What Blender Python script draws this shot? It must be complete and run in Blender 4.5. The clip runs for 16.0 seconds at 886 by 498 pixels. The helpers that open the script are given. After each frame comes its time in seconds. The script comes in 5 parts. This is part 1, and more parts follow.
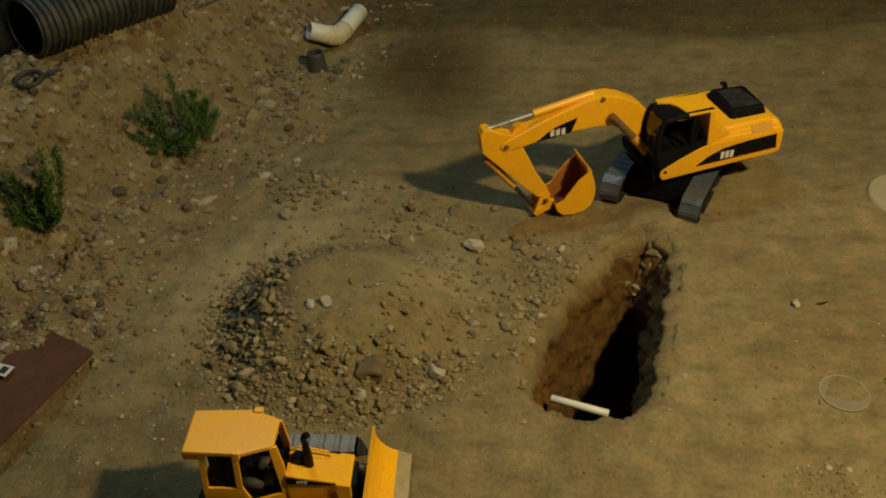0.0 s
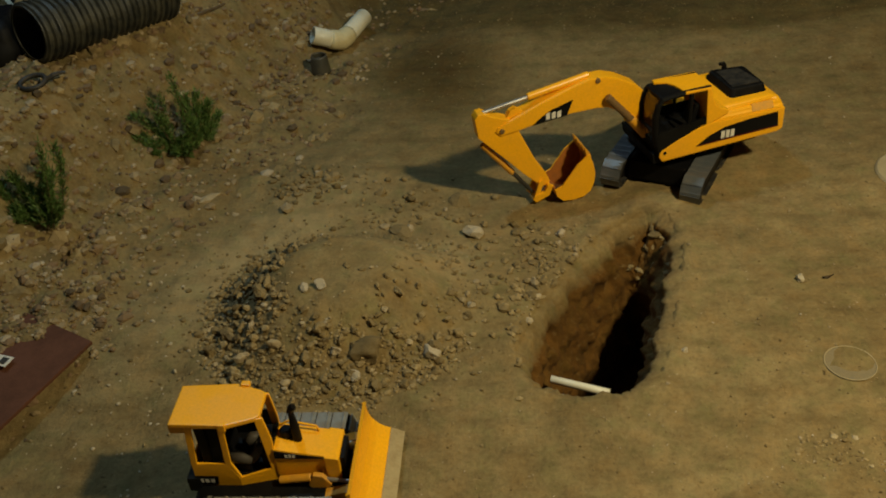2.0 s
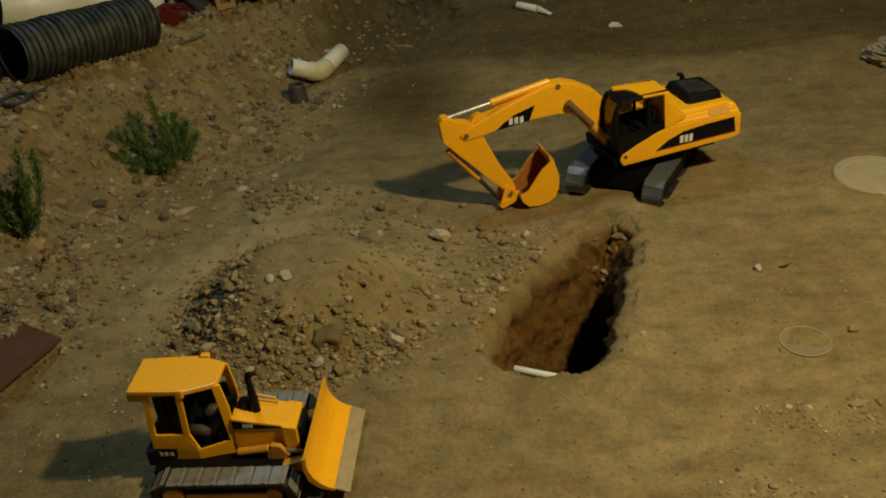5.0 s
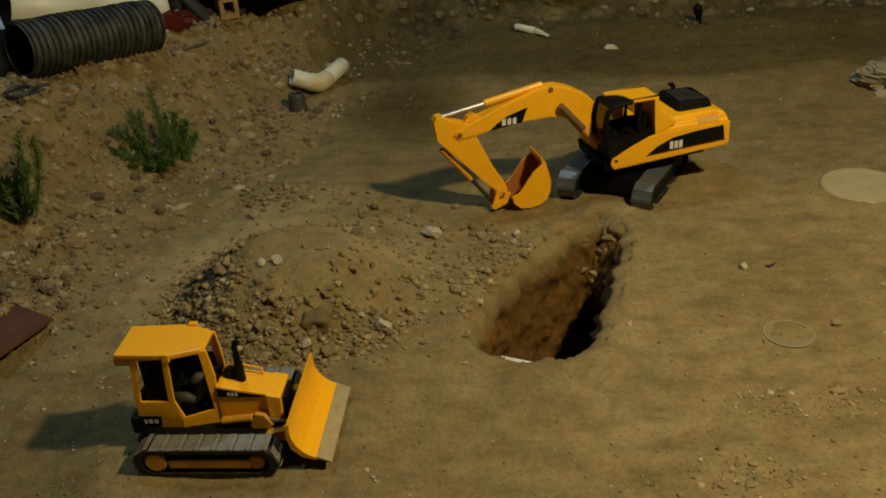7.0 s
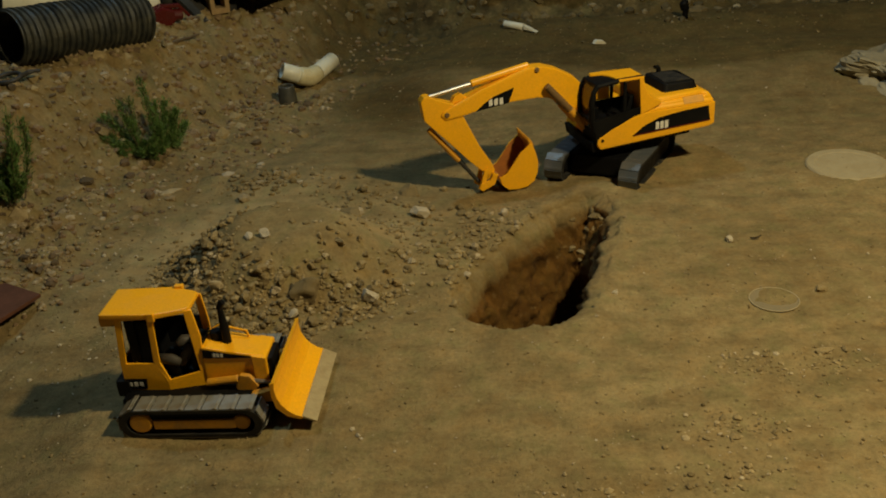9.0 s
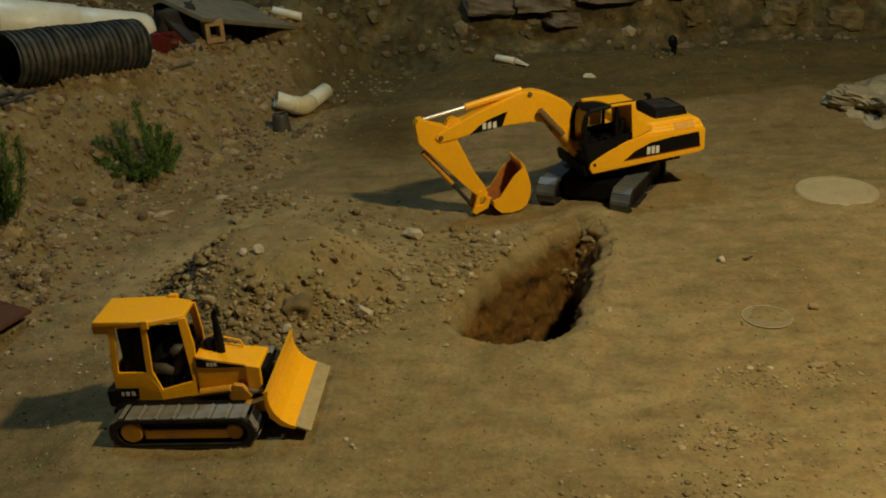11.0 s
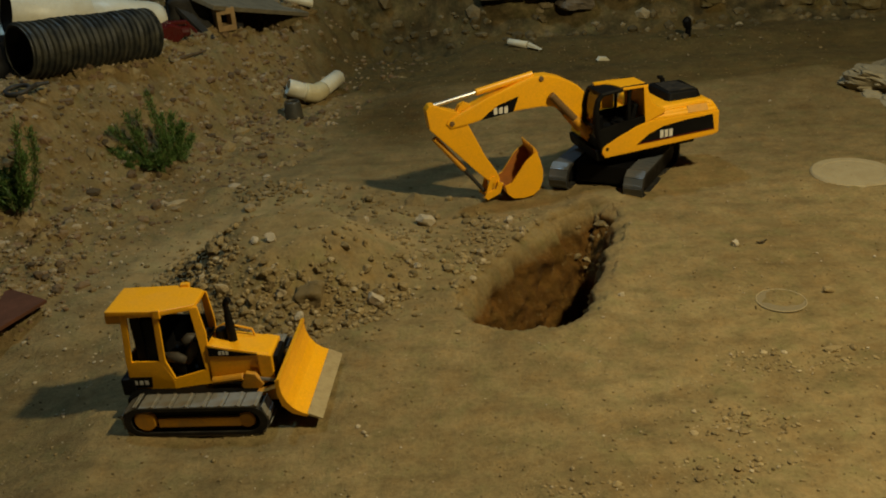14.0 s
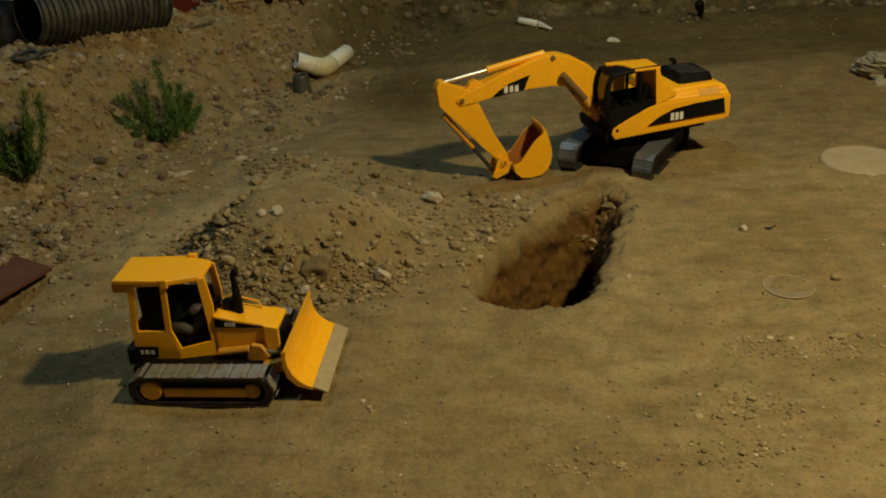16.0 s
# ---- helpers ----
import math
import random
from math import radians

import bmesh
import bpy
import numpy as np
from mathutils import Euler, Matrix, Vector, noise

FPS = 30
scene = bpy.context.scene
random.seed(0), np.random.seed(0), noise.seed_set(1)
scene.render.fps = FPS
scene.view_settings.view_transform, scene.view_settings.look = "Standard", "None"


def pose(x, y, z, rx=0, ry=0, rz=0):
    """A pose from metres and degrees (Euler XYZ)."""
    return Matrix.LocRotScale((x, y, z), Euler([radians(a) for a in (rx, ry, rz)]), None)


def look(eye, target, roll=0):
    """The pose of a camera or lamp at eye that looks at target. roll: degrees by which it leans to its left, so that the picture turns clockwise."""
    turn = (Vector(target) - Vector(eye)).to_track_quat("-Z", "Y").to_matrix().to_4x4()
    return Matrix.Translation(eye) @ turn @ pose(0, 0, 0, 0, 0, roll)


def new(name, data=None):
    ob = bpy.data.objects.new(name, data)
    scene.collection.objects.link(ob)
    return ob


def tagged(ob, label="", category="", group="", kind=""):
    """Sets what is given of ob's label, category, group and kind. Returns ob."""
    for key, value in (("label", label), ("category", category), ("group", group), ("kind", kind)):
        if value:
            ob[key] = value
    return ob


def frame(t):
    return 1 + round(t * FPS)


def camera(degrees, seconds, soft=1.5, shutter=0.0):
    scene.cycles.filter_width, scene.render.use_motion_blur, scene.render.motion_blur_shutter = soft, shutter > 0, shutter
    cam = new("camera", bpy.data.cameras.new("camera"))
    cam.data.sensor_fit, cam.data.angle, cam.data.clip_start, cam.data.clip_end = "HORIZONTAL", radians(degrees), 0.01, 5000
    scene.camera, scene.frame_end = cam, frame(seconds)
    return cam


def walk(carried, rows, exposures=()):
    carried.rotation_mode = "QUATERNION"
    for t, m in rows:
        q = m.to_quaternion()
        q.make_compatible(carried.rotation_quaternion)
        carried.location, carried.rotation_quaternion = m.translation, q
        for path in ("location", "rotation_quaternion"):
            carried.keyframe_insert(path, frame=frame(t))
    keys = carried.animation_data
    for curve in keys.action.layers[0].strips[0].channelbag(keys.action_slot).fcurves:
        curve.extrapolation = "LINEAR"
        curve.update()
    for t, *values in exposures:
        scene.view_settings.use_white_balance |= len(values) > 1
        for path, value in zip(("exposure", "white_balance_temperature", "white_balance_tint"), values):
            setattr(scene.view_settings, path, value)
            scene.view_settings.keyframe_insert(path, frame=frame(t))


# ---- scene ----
cam = camera(52.0, 16.0, soft=1.9)
PATH = [
    (0, (0.042, -0.087, 1.189), (0.0, 1.468, -0.068), -2.3),
    (0.5, (0.067, -0.094, 1.173), (0.007, 1.45, -0.097), -2.8),
    (1, (0.083, -0.103, 1.156), (-0.013, 1.459, -0.089), -4.4),
    (1.5, (0.103, -0.119, 1.131), (-0.023, 1.457, -0.094), -6.2),
    (2, (0.113, -0.138, 1.102), (-0.004, 1.463, -0.091), -5.4),
    (2.5, (0.135, -0.159, 1.1), (-0.008, 1.465, -0.058), -5.6),
    (3, (0.129, -0.175, 1.059), (-0.001, 1.487, -0.045), -5.6),
    (3.5, (0.143, -0.204, 1.03), (0.049, 1.491, -0.027), -5.8),
    (3.7, (0.147, -0.211, 1.02), (0.066, 1.48, -0.046), -5.1),
    (5.8, (0.182, -0.301, 0.965), (0.066, 1.431, -0.027), -5.8),
    (6, (0.183, -0.312, 0.956), (0.065, 1.435, -0.012), -5.5),
    (6.5, (0.183, -0.319, 0.922), (0.077, 1.421, -0.06), -4.5),
    (7, (0.185, -0.333, 0.902), (0.086, 1.421, -0.054), -4.1),
    (7.5, (0.192, -0.345, 0.877), (0.098, 1.403, -0.09), -4.3),
    (8, (0.193, -0.362, 0.851), (0.129, 1.404, -0.086), -4.1),
    (8.5, (0.189, -0.361, 0.826), (0.098, 1.398, -0.121), -3.8),
    (8.7, (0.198, -0.369, 0.824), (0.107, 1.397, -0.111), -4.3),
    (11, (0.182, -0.41, 0.774), (0.128, 1.414, -0.045), -3.4),
    (11.5, (0.183, -0.412, 0.775), (0.118, 1.413, -0.042), -3.4),
    (12, (0.182, -0.413, 0.773), (0.094, 1.408, -0.051), -3.3),
    (12.5, (0.18, -0.41, 0.771), (0.069, 1.387, -0.1), -3.2),
    (13, (0.181, -0.41, 0.773), (0.056, 1.384, -0.102), -3.2),
    (13.5, (0.189, -0.407, 0.774), (0.087, 1.394, -0.089), -3.8),
    (14, (0.193, -0.406, 0.774), (0.099, 1.404, -0.072), -4.5),
    (14.5, (0.184, -0.408, 0.771), (0.067, 1.407, -0.061), -3.5),
    (15, (0.183, -0.409, 0.773), (0.071, 1.41, -0.05), -3.3),
    (15.5, (0.183, -0.409, 0.772), (0.084, 1.412, -0.048), -3.3),
    (16, (0.181, -0.404, 0.77), (0.083, 1.386, -0.117), -3.1),
]
walk(cam, [(t, look(eye, target, roll)) for t, eye, target, roll in PATH])

# ---- light: a warm work lamp on one side, a weak cool one across the yard, night all round ----
world = bpy.data.worlds.new("night")
scene.world = world
world.use_nodes = True
world.node_tree.nodes["Background"].inputs[0].default_value = (0.55, 0.62, 0.80, 1)
world.node_tree.nodes["Background"].inputs[1].default_value = 0.012
lamp = new("work_lamp", bpy.data.lights.new("work_lamp", "POINT"))
lamp.location = (1.12, 0.44, 1.60)
lamp.data.energy, lamp.data.shadow_soft_size, lamp.data.color = 123.0, 0.055, (1.0, 0.84, 0.48)
second = new("cool_lamp", bpy.data.lights.new("cool_lamp", "POINT"))
second.location = (-0.85, 2.20, 3.40)
second.data.energy, second.data.shadow_soft_size, second.data.color = 106.0, 0.10, (0.52, 0.78, 0.95)
scene.view_settings.exposure = 0.0


# ---- materials ----
def nodes_of(name, rough=0.6, metal=0.0, spec=0.5):
    m = bpy.data.materials.new(name)
    m.use_nodes = True
    b = m.node_tree.nodes["Principled BSDF"]
    b.inputs["Roughness"].default_value = rough
    b.inputs["Metallic"].default_value = metal
    b.inputs["Specular IOR Level"].default_value = spec
    return m, m.node_tree.nodes, m.node_tree.links, b


def noise_node(n, l, scale, detail=5, rough=0.6, coords=None):
    t = n.new("ShaderNodeTexNoise")
    t.inputs["Scale"].default_value, t.inputs["Detail"].default_value = scale, detail
    t.inputs["Roughness"].default_value = rough
    if coords:
        l.new(coords, t.inputs["Vector"])
    return t


def ramp_node(n, l, source, stops):
    r = n.new("ShaderNodeValToRGB")
    el = r.color_ramp.elements
    el[0].position, el[0].color = stops[0][0], (*stops[0][1], 1)
    el[1].position, el[1].color = stops[-1][0], (*stops[-1][1], 1)
    for p, c in stops[1:-1]:
        e = el.new(p)
        e.color = (*c, 1)
    l.new(source, r.inputs["Fac"])
    return r


def mix_node(n, l, fac, a, b, kind="MIX"):
    x = n.new("ShaderNodeMix")
    x.data_type, x.blend_type = "RGBA", kind
    if isinstance(fac, float):
        x.inputs[0].default_value = fac
    else:
        l.new(fac, x.inputs[0])
    for i, v in ((6, a), (7, b)):
        if isinstance(v, tuple):
            x.inputs[i].default_value = (*v, 1)
        else:
            l.new(v, x.inputs[i])
    return x.outputs[2]


def bump_node(n, l, b, height, strength, distance):
    u = n.new("ShaderNodeBump")
    u.inputs["Strength"].default_value, u.inputs["Distance"].default_value = strength, distance
    l.new(height, u.inputs["Height"])
    l.new(u.outputs[0], b.inputs["Normal"])


def plain(name, colour, dirty=None, scale=30.0, rough=0.5, metal=0.0, amount=0.5, bump=0.15, spec=0.5, fine=260.0):
    """A surface of one colour with worn or dusty patches and fine grain."""
    m, n, l, b = nodes_of(name, rough, metal, spec)
    co = n.new("ShaderNodeTexCoord").outputs["Object"]
    big, small = noise_node(n, l, scale, 6, 0.65, co), noise_node(n, l, fine, 3, 0.6, co)
    dirty = dirty or tuple(c * 0.6 for c in colour)
    mask = ramp_node(n, l, big.outputs["Fac"], [(0.42, (0, 0, 0)), (0.72, (amount,) * 3)])
    c = mix_node(n, l, mask.outputs[0], colour, dirty)
    grain = ramp_node(n, l, small.outputs["Fac"], [(0.3, (0.86,) * 3), (0.7, (1.0,) * 3)])
    l.new(mix_node(n, l, 1.0, c, grain.outputs[0], "MULTIPLY"), b.inputs["Base Color"])
    rr = ramp_node(n, l, big.outputs["Fac"], [(0.35, (rough * 0.85,) * 3), (0.75, (min(1, rough * 1.35),) * 3)])
    l.new(rr.outputs[0], b.inputs["Roughness"])
    bump_node(n, l, b, small.outputs["Fac"], bump, 0.002)
    return m


def earth(name, dark, mid, light, grit, rough=0.95, damp_shade_tone=None, blotch=0.74, spread=3.2):
    """Packed soil with patches, grit and pale grains."""
    m, n, l, b = nodes_of(name, rough, 0.0, 0.25)
    co = n.new("ShaderNodeTexCoord").outputs["Object"]
    patch, cloth = noise_node(n, l, spread, 6, 0.6, co), noise_node(n, l, 17.0, 7, 0.68, co)
    fine = noise_node(n, l, 120.0, 5, 0.7, co)
    base = ramp_node(n, l, cloth.outputs["Fac"], [(0.28, dark), (0.5, mid), (0.74, light)])
    tone = ramp_node(n, l, patch.outputs["Fac"], [(0.30, tuple(blotch * k for k in (1.0, 0.97, 0.90))), (0.64, (1, 1, 1))])
    c = mix_node(n, l, 1.0, base.outputs[0], tone.outputs[0], "MULTIPLY")
    gr = ramp_node(n, l, fine.outputs["Fac"], [(0.32, (0.55, 0.52, 0.5)), (0.56, (1, 1, 1))])
    c = mix_node(n, l, 0.55, c, gr.outputs[0], "MULTIPLY")
    vo = n.new("ShaderNodeTexVoronoi")
    vo.inputs["Scale"].default_value = 95.0
    l.new(co, vo.inputs["Vector"])
    spot = ramp_node(n, l, vo.outputs["Distance"], [(0.05, (1, 1, 1)), (0.2, (0, 0, 0))])
    pick = ramp_node(n, l, noise_node(n, l, 31.0, 2, 0.5, co).outputs["Fac"], [(0.56, (0, 0, 0)), (0.66, (0.55,) * 3)])
    k = mix_node(n, l, 1.0, spot.outputs[0], pick.outputs[0], "MULTIPLY")
    c = mix_node(n, l, k, c, grit)
    if damp_shade_tone:
        # freshly dug, damp soil, and the right trench wall's painted shade: darker and redder
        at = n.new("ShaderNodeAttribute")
        at.attribute_name = "damp_shade"
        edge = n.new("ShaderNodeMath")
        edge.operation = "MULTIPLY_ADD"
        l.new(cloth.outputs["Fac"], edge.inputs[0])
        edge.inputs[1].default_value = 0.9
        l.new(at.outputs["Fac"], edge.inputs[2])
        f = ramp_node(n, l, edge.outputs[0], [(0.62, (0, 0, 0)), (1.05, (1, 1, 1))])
        c = mix_node(n, l, f.outputs[0], c, mix_node(n, l, 1.0, c, damp_shade_tone, "MULTIPLY"))
        # the gully and some other ground are olive dark
        si = n.new("ShaderNodeAttribute")
        si.attribute_name = "olive_dark"
        edge = n.new("ShaderNodeMath")
        edge.operation = "MULTIPLY_ADD"
        l.new(patch.outputs["Fac"], edge.inputs[0])
        edge.inputs[1].default_value = 0.9
        l.new(si.outputs["Fac"], edge.inputs[2])
        f = ramp_node(n, l, edge.outputs[0], [(0.62, (0, 0, 0)), (1.15, (1, 1, 1))])
        c = mix_node(n, l, f.outputs[0], c, mix_node(n, l, 1.0, c, (0.47, 0.46, 0.36), "MULTIPLY"))
        # the path between slope and heap is paler
        du = n.new("ShaderNodeAttribute")
        du.attribute_name = "pale_ground"
        edge = n.new("ShaderNodeMath")
        edge.operation = "MULTIPLY"
        l.new(ramp_node(n, l, cloth.outputs["Fac"], [(0.30, (0.45,) * 3), (0.62, (1, 1, 1))]).outputs[0], edge.inputs[0])
        l.new(du.outputs["Fac"], edge.inputs[1])
        c = mix_node(n, l, edge.outputs[0], c, (0.40, 0.30, 0.145))
    # olive and reddish blotches
    hue = noise_node(n, l, 19.0, 5, 0.65, co)
    tint = ramp_node(n, l, hue.outputs["Fac"], [(0.30, (0.84, 0.94, 0.88)), (0.5, (1, 1, 1)), (0.70, (1.07, 0.98, 0.89))])
    c = mix_node(n, l, 1.0, c, tint.outputs[0], "MULTIPLY")
    # dragged scuffs, drawn out across the yard
    mp = n.new("ShaderNodeMapping")
    mp.inputs["Scale"].default_value = (1.0, 3.4, 1.0)
    mp.inputs["Rotation"].default_value = (0.0, 0.0, 0.22)
    l.new(co, mp.inputs["Vector"])
    scuff = noise_node(n, l, 8.0, 5, 0.62, mp.outputs["Vector"])
    sc = ramp_node(n, l, scuff.outputs["Fac"], [(0.30, (0.78, 0.76, 0.73)), (0.5, (1, 1, 1)), (0.72, (1.13, 1.12, 1.10))])
    c = mix_node(n, l, 1.0, c, sc.outputs[0], "MULTIPLY")
    # scattered pale and rusty flecks between the grains
    fl = noise_node(n, l, 55.0, 4, 0.75, co)
    fm = ramp_node(n, l, fl.outputs["Fac"], [(0.60, (0, 0, 0)), (0.74, (0.5, 0.5, 0.5))])
    c = mix_node(n, l, fm.outputs[0], c, light)
    fd = ramp_node(n, l, fl.outputs["Fac"], [(0.27, (0.4, 0.4, 0.4)), (0.40, (0, 0, 0))])
    c = mix_node(n, l, fd.outputs[0], c, dark)
    l.new(c, b.inputs["Base Color"])
    h = n.new("ShaderNodeMath")
    h.operation = "ADD"
    l.new(cloth.outputs["Fac"], h.inputs[0])
    l.new(fine.outputs["Fac"], h.inputs[1])
    bump_node(n, l, b, h.outputs[0], 0.55, 0.006)
    return m


def stone_material(name, stops, rough=0.9):
    """Stones of mixed colour: each takes its own tone."""
    m, n, l, b = nodes_of(name, rough, 0.0, 0.3)
    co = n.new("ShaderNodeTexCoord").outputs["Object"]
    own, isle = n.new("ShaderNodeObjectInfo"), n.new("ShaderNodeNewGeometry")
    add = n.new("ShaderNodeMath")
    add.operation = "ADD"
    l.new(own.outputs["Random"], add.inputs[0])
    l.new(isle.outputs["Random Per Island"], add.inputs[1])
    fr = n.new("ShaderNodeMath")
    fr.operation = "FRACT"
    l.new(add.outputs[0], fr.inputs[0])
    base = ramp_node(n, l, fr.outputs[0], stops)
    v = noise_node(n, l, 70.0, 6, 0.7, co)
    tone = ramp_node(n, l, v.outputs["Fac"], [(0.3, (0.62, 0.58, 0.52)), (0.65, (1, 1, 1))])
    l.new(mix_node(n, l, 1.0, base.outputs[0], tone.outputs[0], "MULTIPLY"), b.inputs["Base Color"])
    bump_node(n, l, b, v.outputs["Fac"], 0.5, 0.003)
    return m


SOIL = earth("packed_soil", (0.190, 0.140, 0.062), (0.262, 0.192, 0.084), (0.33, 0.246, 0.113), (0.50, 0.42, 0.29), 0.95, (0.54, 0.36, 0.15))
SLOPEROCK = stone_material("slope_stone", [(0.0, (0.11, 0.08, 0.045)), (0.3, (0.24, 0.155, 0.085)), (0.6, (0.30, 0.22, 0.115)), (0.9, (0.36, 0.275, 0.155)), (1.0, (0.48, 0.40, 0.28))])
BANKSTONE = stone_material("bank_stone", [(0.0, (0.10, 0.08, 0.04)), (0.7, (0.18, 0.14, 0.07)), (0.95, (0.26, 0.21, 0.12)), (1.0, (0.40, 0.34, 0.22))])
MOIST = earth("bank_soil", (0.055, 0.045, 0.018), (0.14, 0.108, 0.044), (0.27, 0.20, 0.09), (0.36, 0.31, 0.19), 0.95, None, 0.30, 8.0)
CLOD = stone_material("soil_clod", [(0.0, (0.20, 0.146, 0.066)), (0.5, (0.30, 0.222, 0.102)), (0.9, (0.39, 0.295, 0.145)), (1.0, (0.50, 0.41, 0.27))])
ROCKY = stone_material("rubble_stone", [(0.0, (0.17, 0.126, 0.056)), (0.45, (0.255, 0.188, 0.086)), (0.85, (0.32, 0.24, 0.118)), (1.0, (0.46, 0.385, 0.27))])
PALE = plain("pale_stone", (0.50, 0.42, 0.29), (0.36, 0.28, 0.16), 45, 0.9, 0, 0.45, 0.5)
LEDGE = plain("ledge_rock", (0.20, 0.165, 0.12), (0.09, 0.075, 0.06), 9, 0.95, 0, 0.8, 0.6, 0.2, 60)
MOSSY = plain("mossy_bank_rock", (0.17, 0.13, 0.06), (0.075, 0.068, 0.028), 11, 0.95, 0, 0.85, 0.6, 0.2, 70)
GREYROCK = plain("grey_rock", (0.32, 0.28, 0.19), (0.15, 0.12, 0.07), 14, 0.95, 0, 0.8, 0.5, 0.2, 80)
YELLOW = plain("yellow_plastic", (0.97, 0.455, 0.008), (0.78, 0.37, 0.02), 26, 0.33, 0, 0.4, 0.05)
YELLOWWORN = plain("dusty_yellow_plastic", (0.72, 0.33, 0.015), (0.42, 0.24, 0.07), 34, 0.5, 0, 0.75, 0.08)
BLACK = plain("black_plastic", (0.004, 0.004, 0.0045), (0.011, 0.010, 0.008), 30, 0.55, 0, 0.5, 0.05, 0.14)
RUBBER = plain("dusty_rubber", (0.014, 0.014, 0.014), (0.07, 0.058, 0.04), 40, 0.65, 0, 0.55, 0.2, 0.25)
TRACKSTEEL = plain("worn_track_grey", (0.085, 0.095, 0.105), (0.14, 0.13, 0.11), 30, 0.38, 0.15, 0.5, 0.1)
PADS = plain("grey_track_plastic", (0.22, 0.225, 0.21), (0.17, 0.115, 0.045), 38, 0.40, 0.1, 0.85, 0.15)
SMOKE = plain("smoked_windscreen", (0.16, 0.12, 0.08), (0.12, 0.09, 0.06), 30, 0.12, 0, 0.3, 0.0)
SMOKE.node_tree.nodes["Principled BSDF"].inputs["Transmission Weight"].default_value = 0.9
SILVER = plain("silver_rod", (0.62, 0.62, 0.62), (0.4, 0.38, 0.34), 60, 0.3, 0.85, 0.4, 0.05)
BROWNROD = plain("dirty_cylinder", (0.20, 0.115, 0.04), (0.09, 0.06, 0.03), 60, 0.55, 0.1, 0.6, 0.1)
RUSTBUCKET = plain("soiled_bucket_inside", (0.40, 0.13, 0.014), (0.22, 0.085, 0.02), 50, 0.7, 0, 0.8, 0.2)
MARK = plain("white_print", (0.75, 0.72, 0.64), (0.5, 0.45, 0.34), 80, 0.6, 0, 0.5, 0.05)
CUTTING = plain("soiled_cutting_edge", (0.40, 0.31, 0.15), (0.27, 0.19, 0.085), 40, 0.7, 0.1, 0.7, 0.2)
SEAT = plain("grey_brown_seat", (0.05, 0.042, 0.03), (0.03, 0.022, 0.016), 60, 0.7, 0, 0.6, 0.1)
PVC = plain("white_pvc", (0.80, 0.77, 0.62), (0.55, 0.46, 0.27), 16, 0.42, 0, 0.6, 0.05)
PVCAGED = plain("yellowed_pvc", (0.72, 0.64, 0.40), (0.50, 0.39, 0.18), 18, 0.45, 0, 0.6, 0.05)
CORR = plain("black_drain_plastic", (0.018, 0.020, 0.018), (0.105, 0.095, 0.058), 30, 0.55, 0, 0.7, 0.2)
RUST = plain("rusty_steel", (0.145, 0.052, 0.024), (0.075, 0.032, 0.02), 12, 0.8, 0.25, 0.85, 0.3)
WOOD = plain("weathered_board", (0.21, 0.18, 0.115), (0.10, 0.085, 0.055), 22, 0.85, 0, 0.8, 0.3)
BLOCK = plain("tan_block", (0.38, 0.25, 0.11), (0.22, 0.14, 0.065), 30, 0.9, 0, 0.7, 0.4)
REDP = plain("dark_red_plastic", (0.10, 0.009, 0.008), (0.07, 0.014, 0.011), 40, 0.25, 0, 0.6, 0.06)
IRON = plain("dull_iron", (0.05, 0.05, 0.048), (0.09, 0.065, 0.04), 50, 0.6, 0.5, 0.6, 0.2)
DISC = plain("dusty_tan_lid", (0.37, 0.30, 0.17), (0.29, 0.22, 0.11), 20, 0.85, 0, 0.7, 0.25)
# dark scrap rock and plank; also paints the shade in the white pipe's bore
DARKROCKSHADE = plain("dark_scrap_and_bore_shade", (0.045, 0.042, 0.036), (0.018, 0.017, 0.015), 14, 0.9, 0, 0.8, 0.5, 0.2, 70)
LIDGREY = plain("buried_tin_lid", (0.24, 0.195, 0.115), (0.27, 0.20, 0.095), 30, 0.5, 0.15, 0.7, 0.2)
CUP = plain("dark_olive_cup", (0.05, 0.05, 0.042), (0.12, 0.10, 0.06), 40, 0.5, 0, 0.5, 0.1)
BARK = plain("twig_bark", (0.12, 0.08, 0.04), (0.06, 0.045, 0.025), 80, 0.9, 0, 0.6, 0.3)


def leaf_material():
    m, n, l, b = nodes_of("needle_green", 0.6, 0.0, 0.35)
    isle = n.new("ShaderNodeNewGeometry")
    r = ramp_node(n, l, isle.outputs["Random Per Island"], [(0.0, (0.035, 0.080, 0.016)), (0.6, (0.085, 0.16, 0.032)), (0.9, (0.13, 0.21, 0.05)), (1.0, (0.19, 0.15, 0.06))])
    l.new(r.outputs[0], b.inputs["Base Color"])
    return m


NEEDLE = leaf_material()


# ---- mesh helpers ----
def part(name, bm, material, parent=None, label="", smooth=False):
    """Links a bmesh as one mesh object under a thing or a part."""
    me = bpy.data.meshes.new(name)
    bmesh.ops.recalc_face_normals(bm, faces=bm.faces)
    bm.to_mesh(me)
    bm.free()
    for mat in material if isinstance(material, (list, tuple)) else (material,):
        me.materials.append(mat)
    if smooth:
        me.shade_smooth()
    ob = new(name, me)
    if parent is not None:
        ob.parent = parent
    if label:
        tagged(ob, label)
    return ob


def thing(name, m, label, category, group="", kind=""):
    ob = new(name)
    ob.empty_display_size = 0.02
    ob.matrix_basis = m
    return tagged(ob, label, category, group, kind)


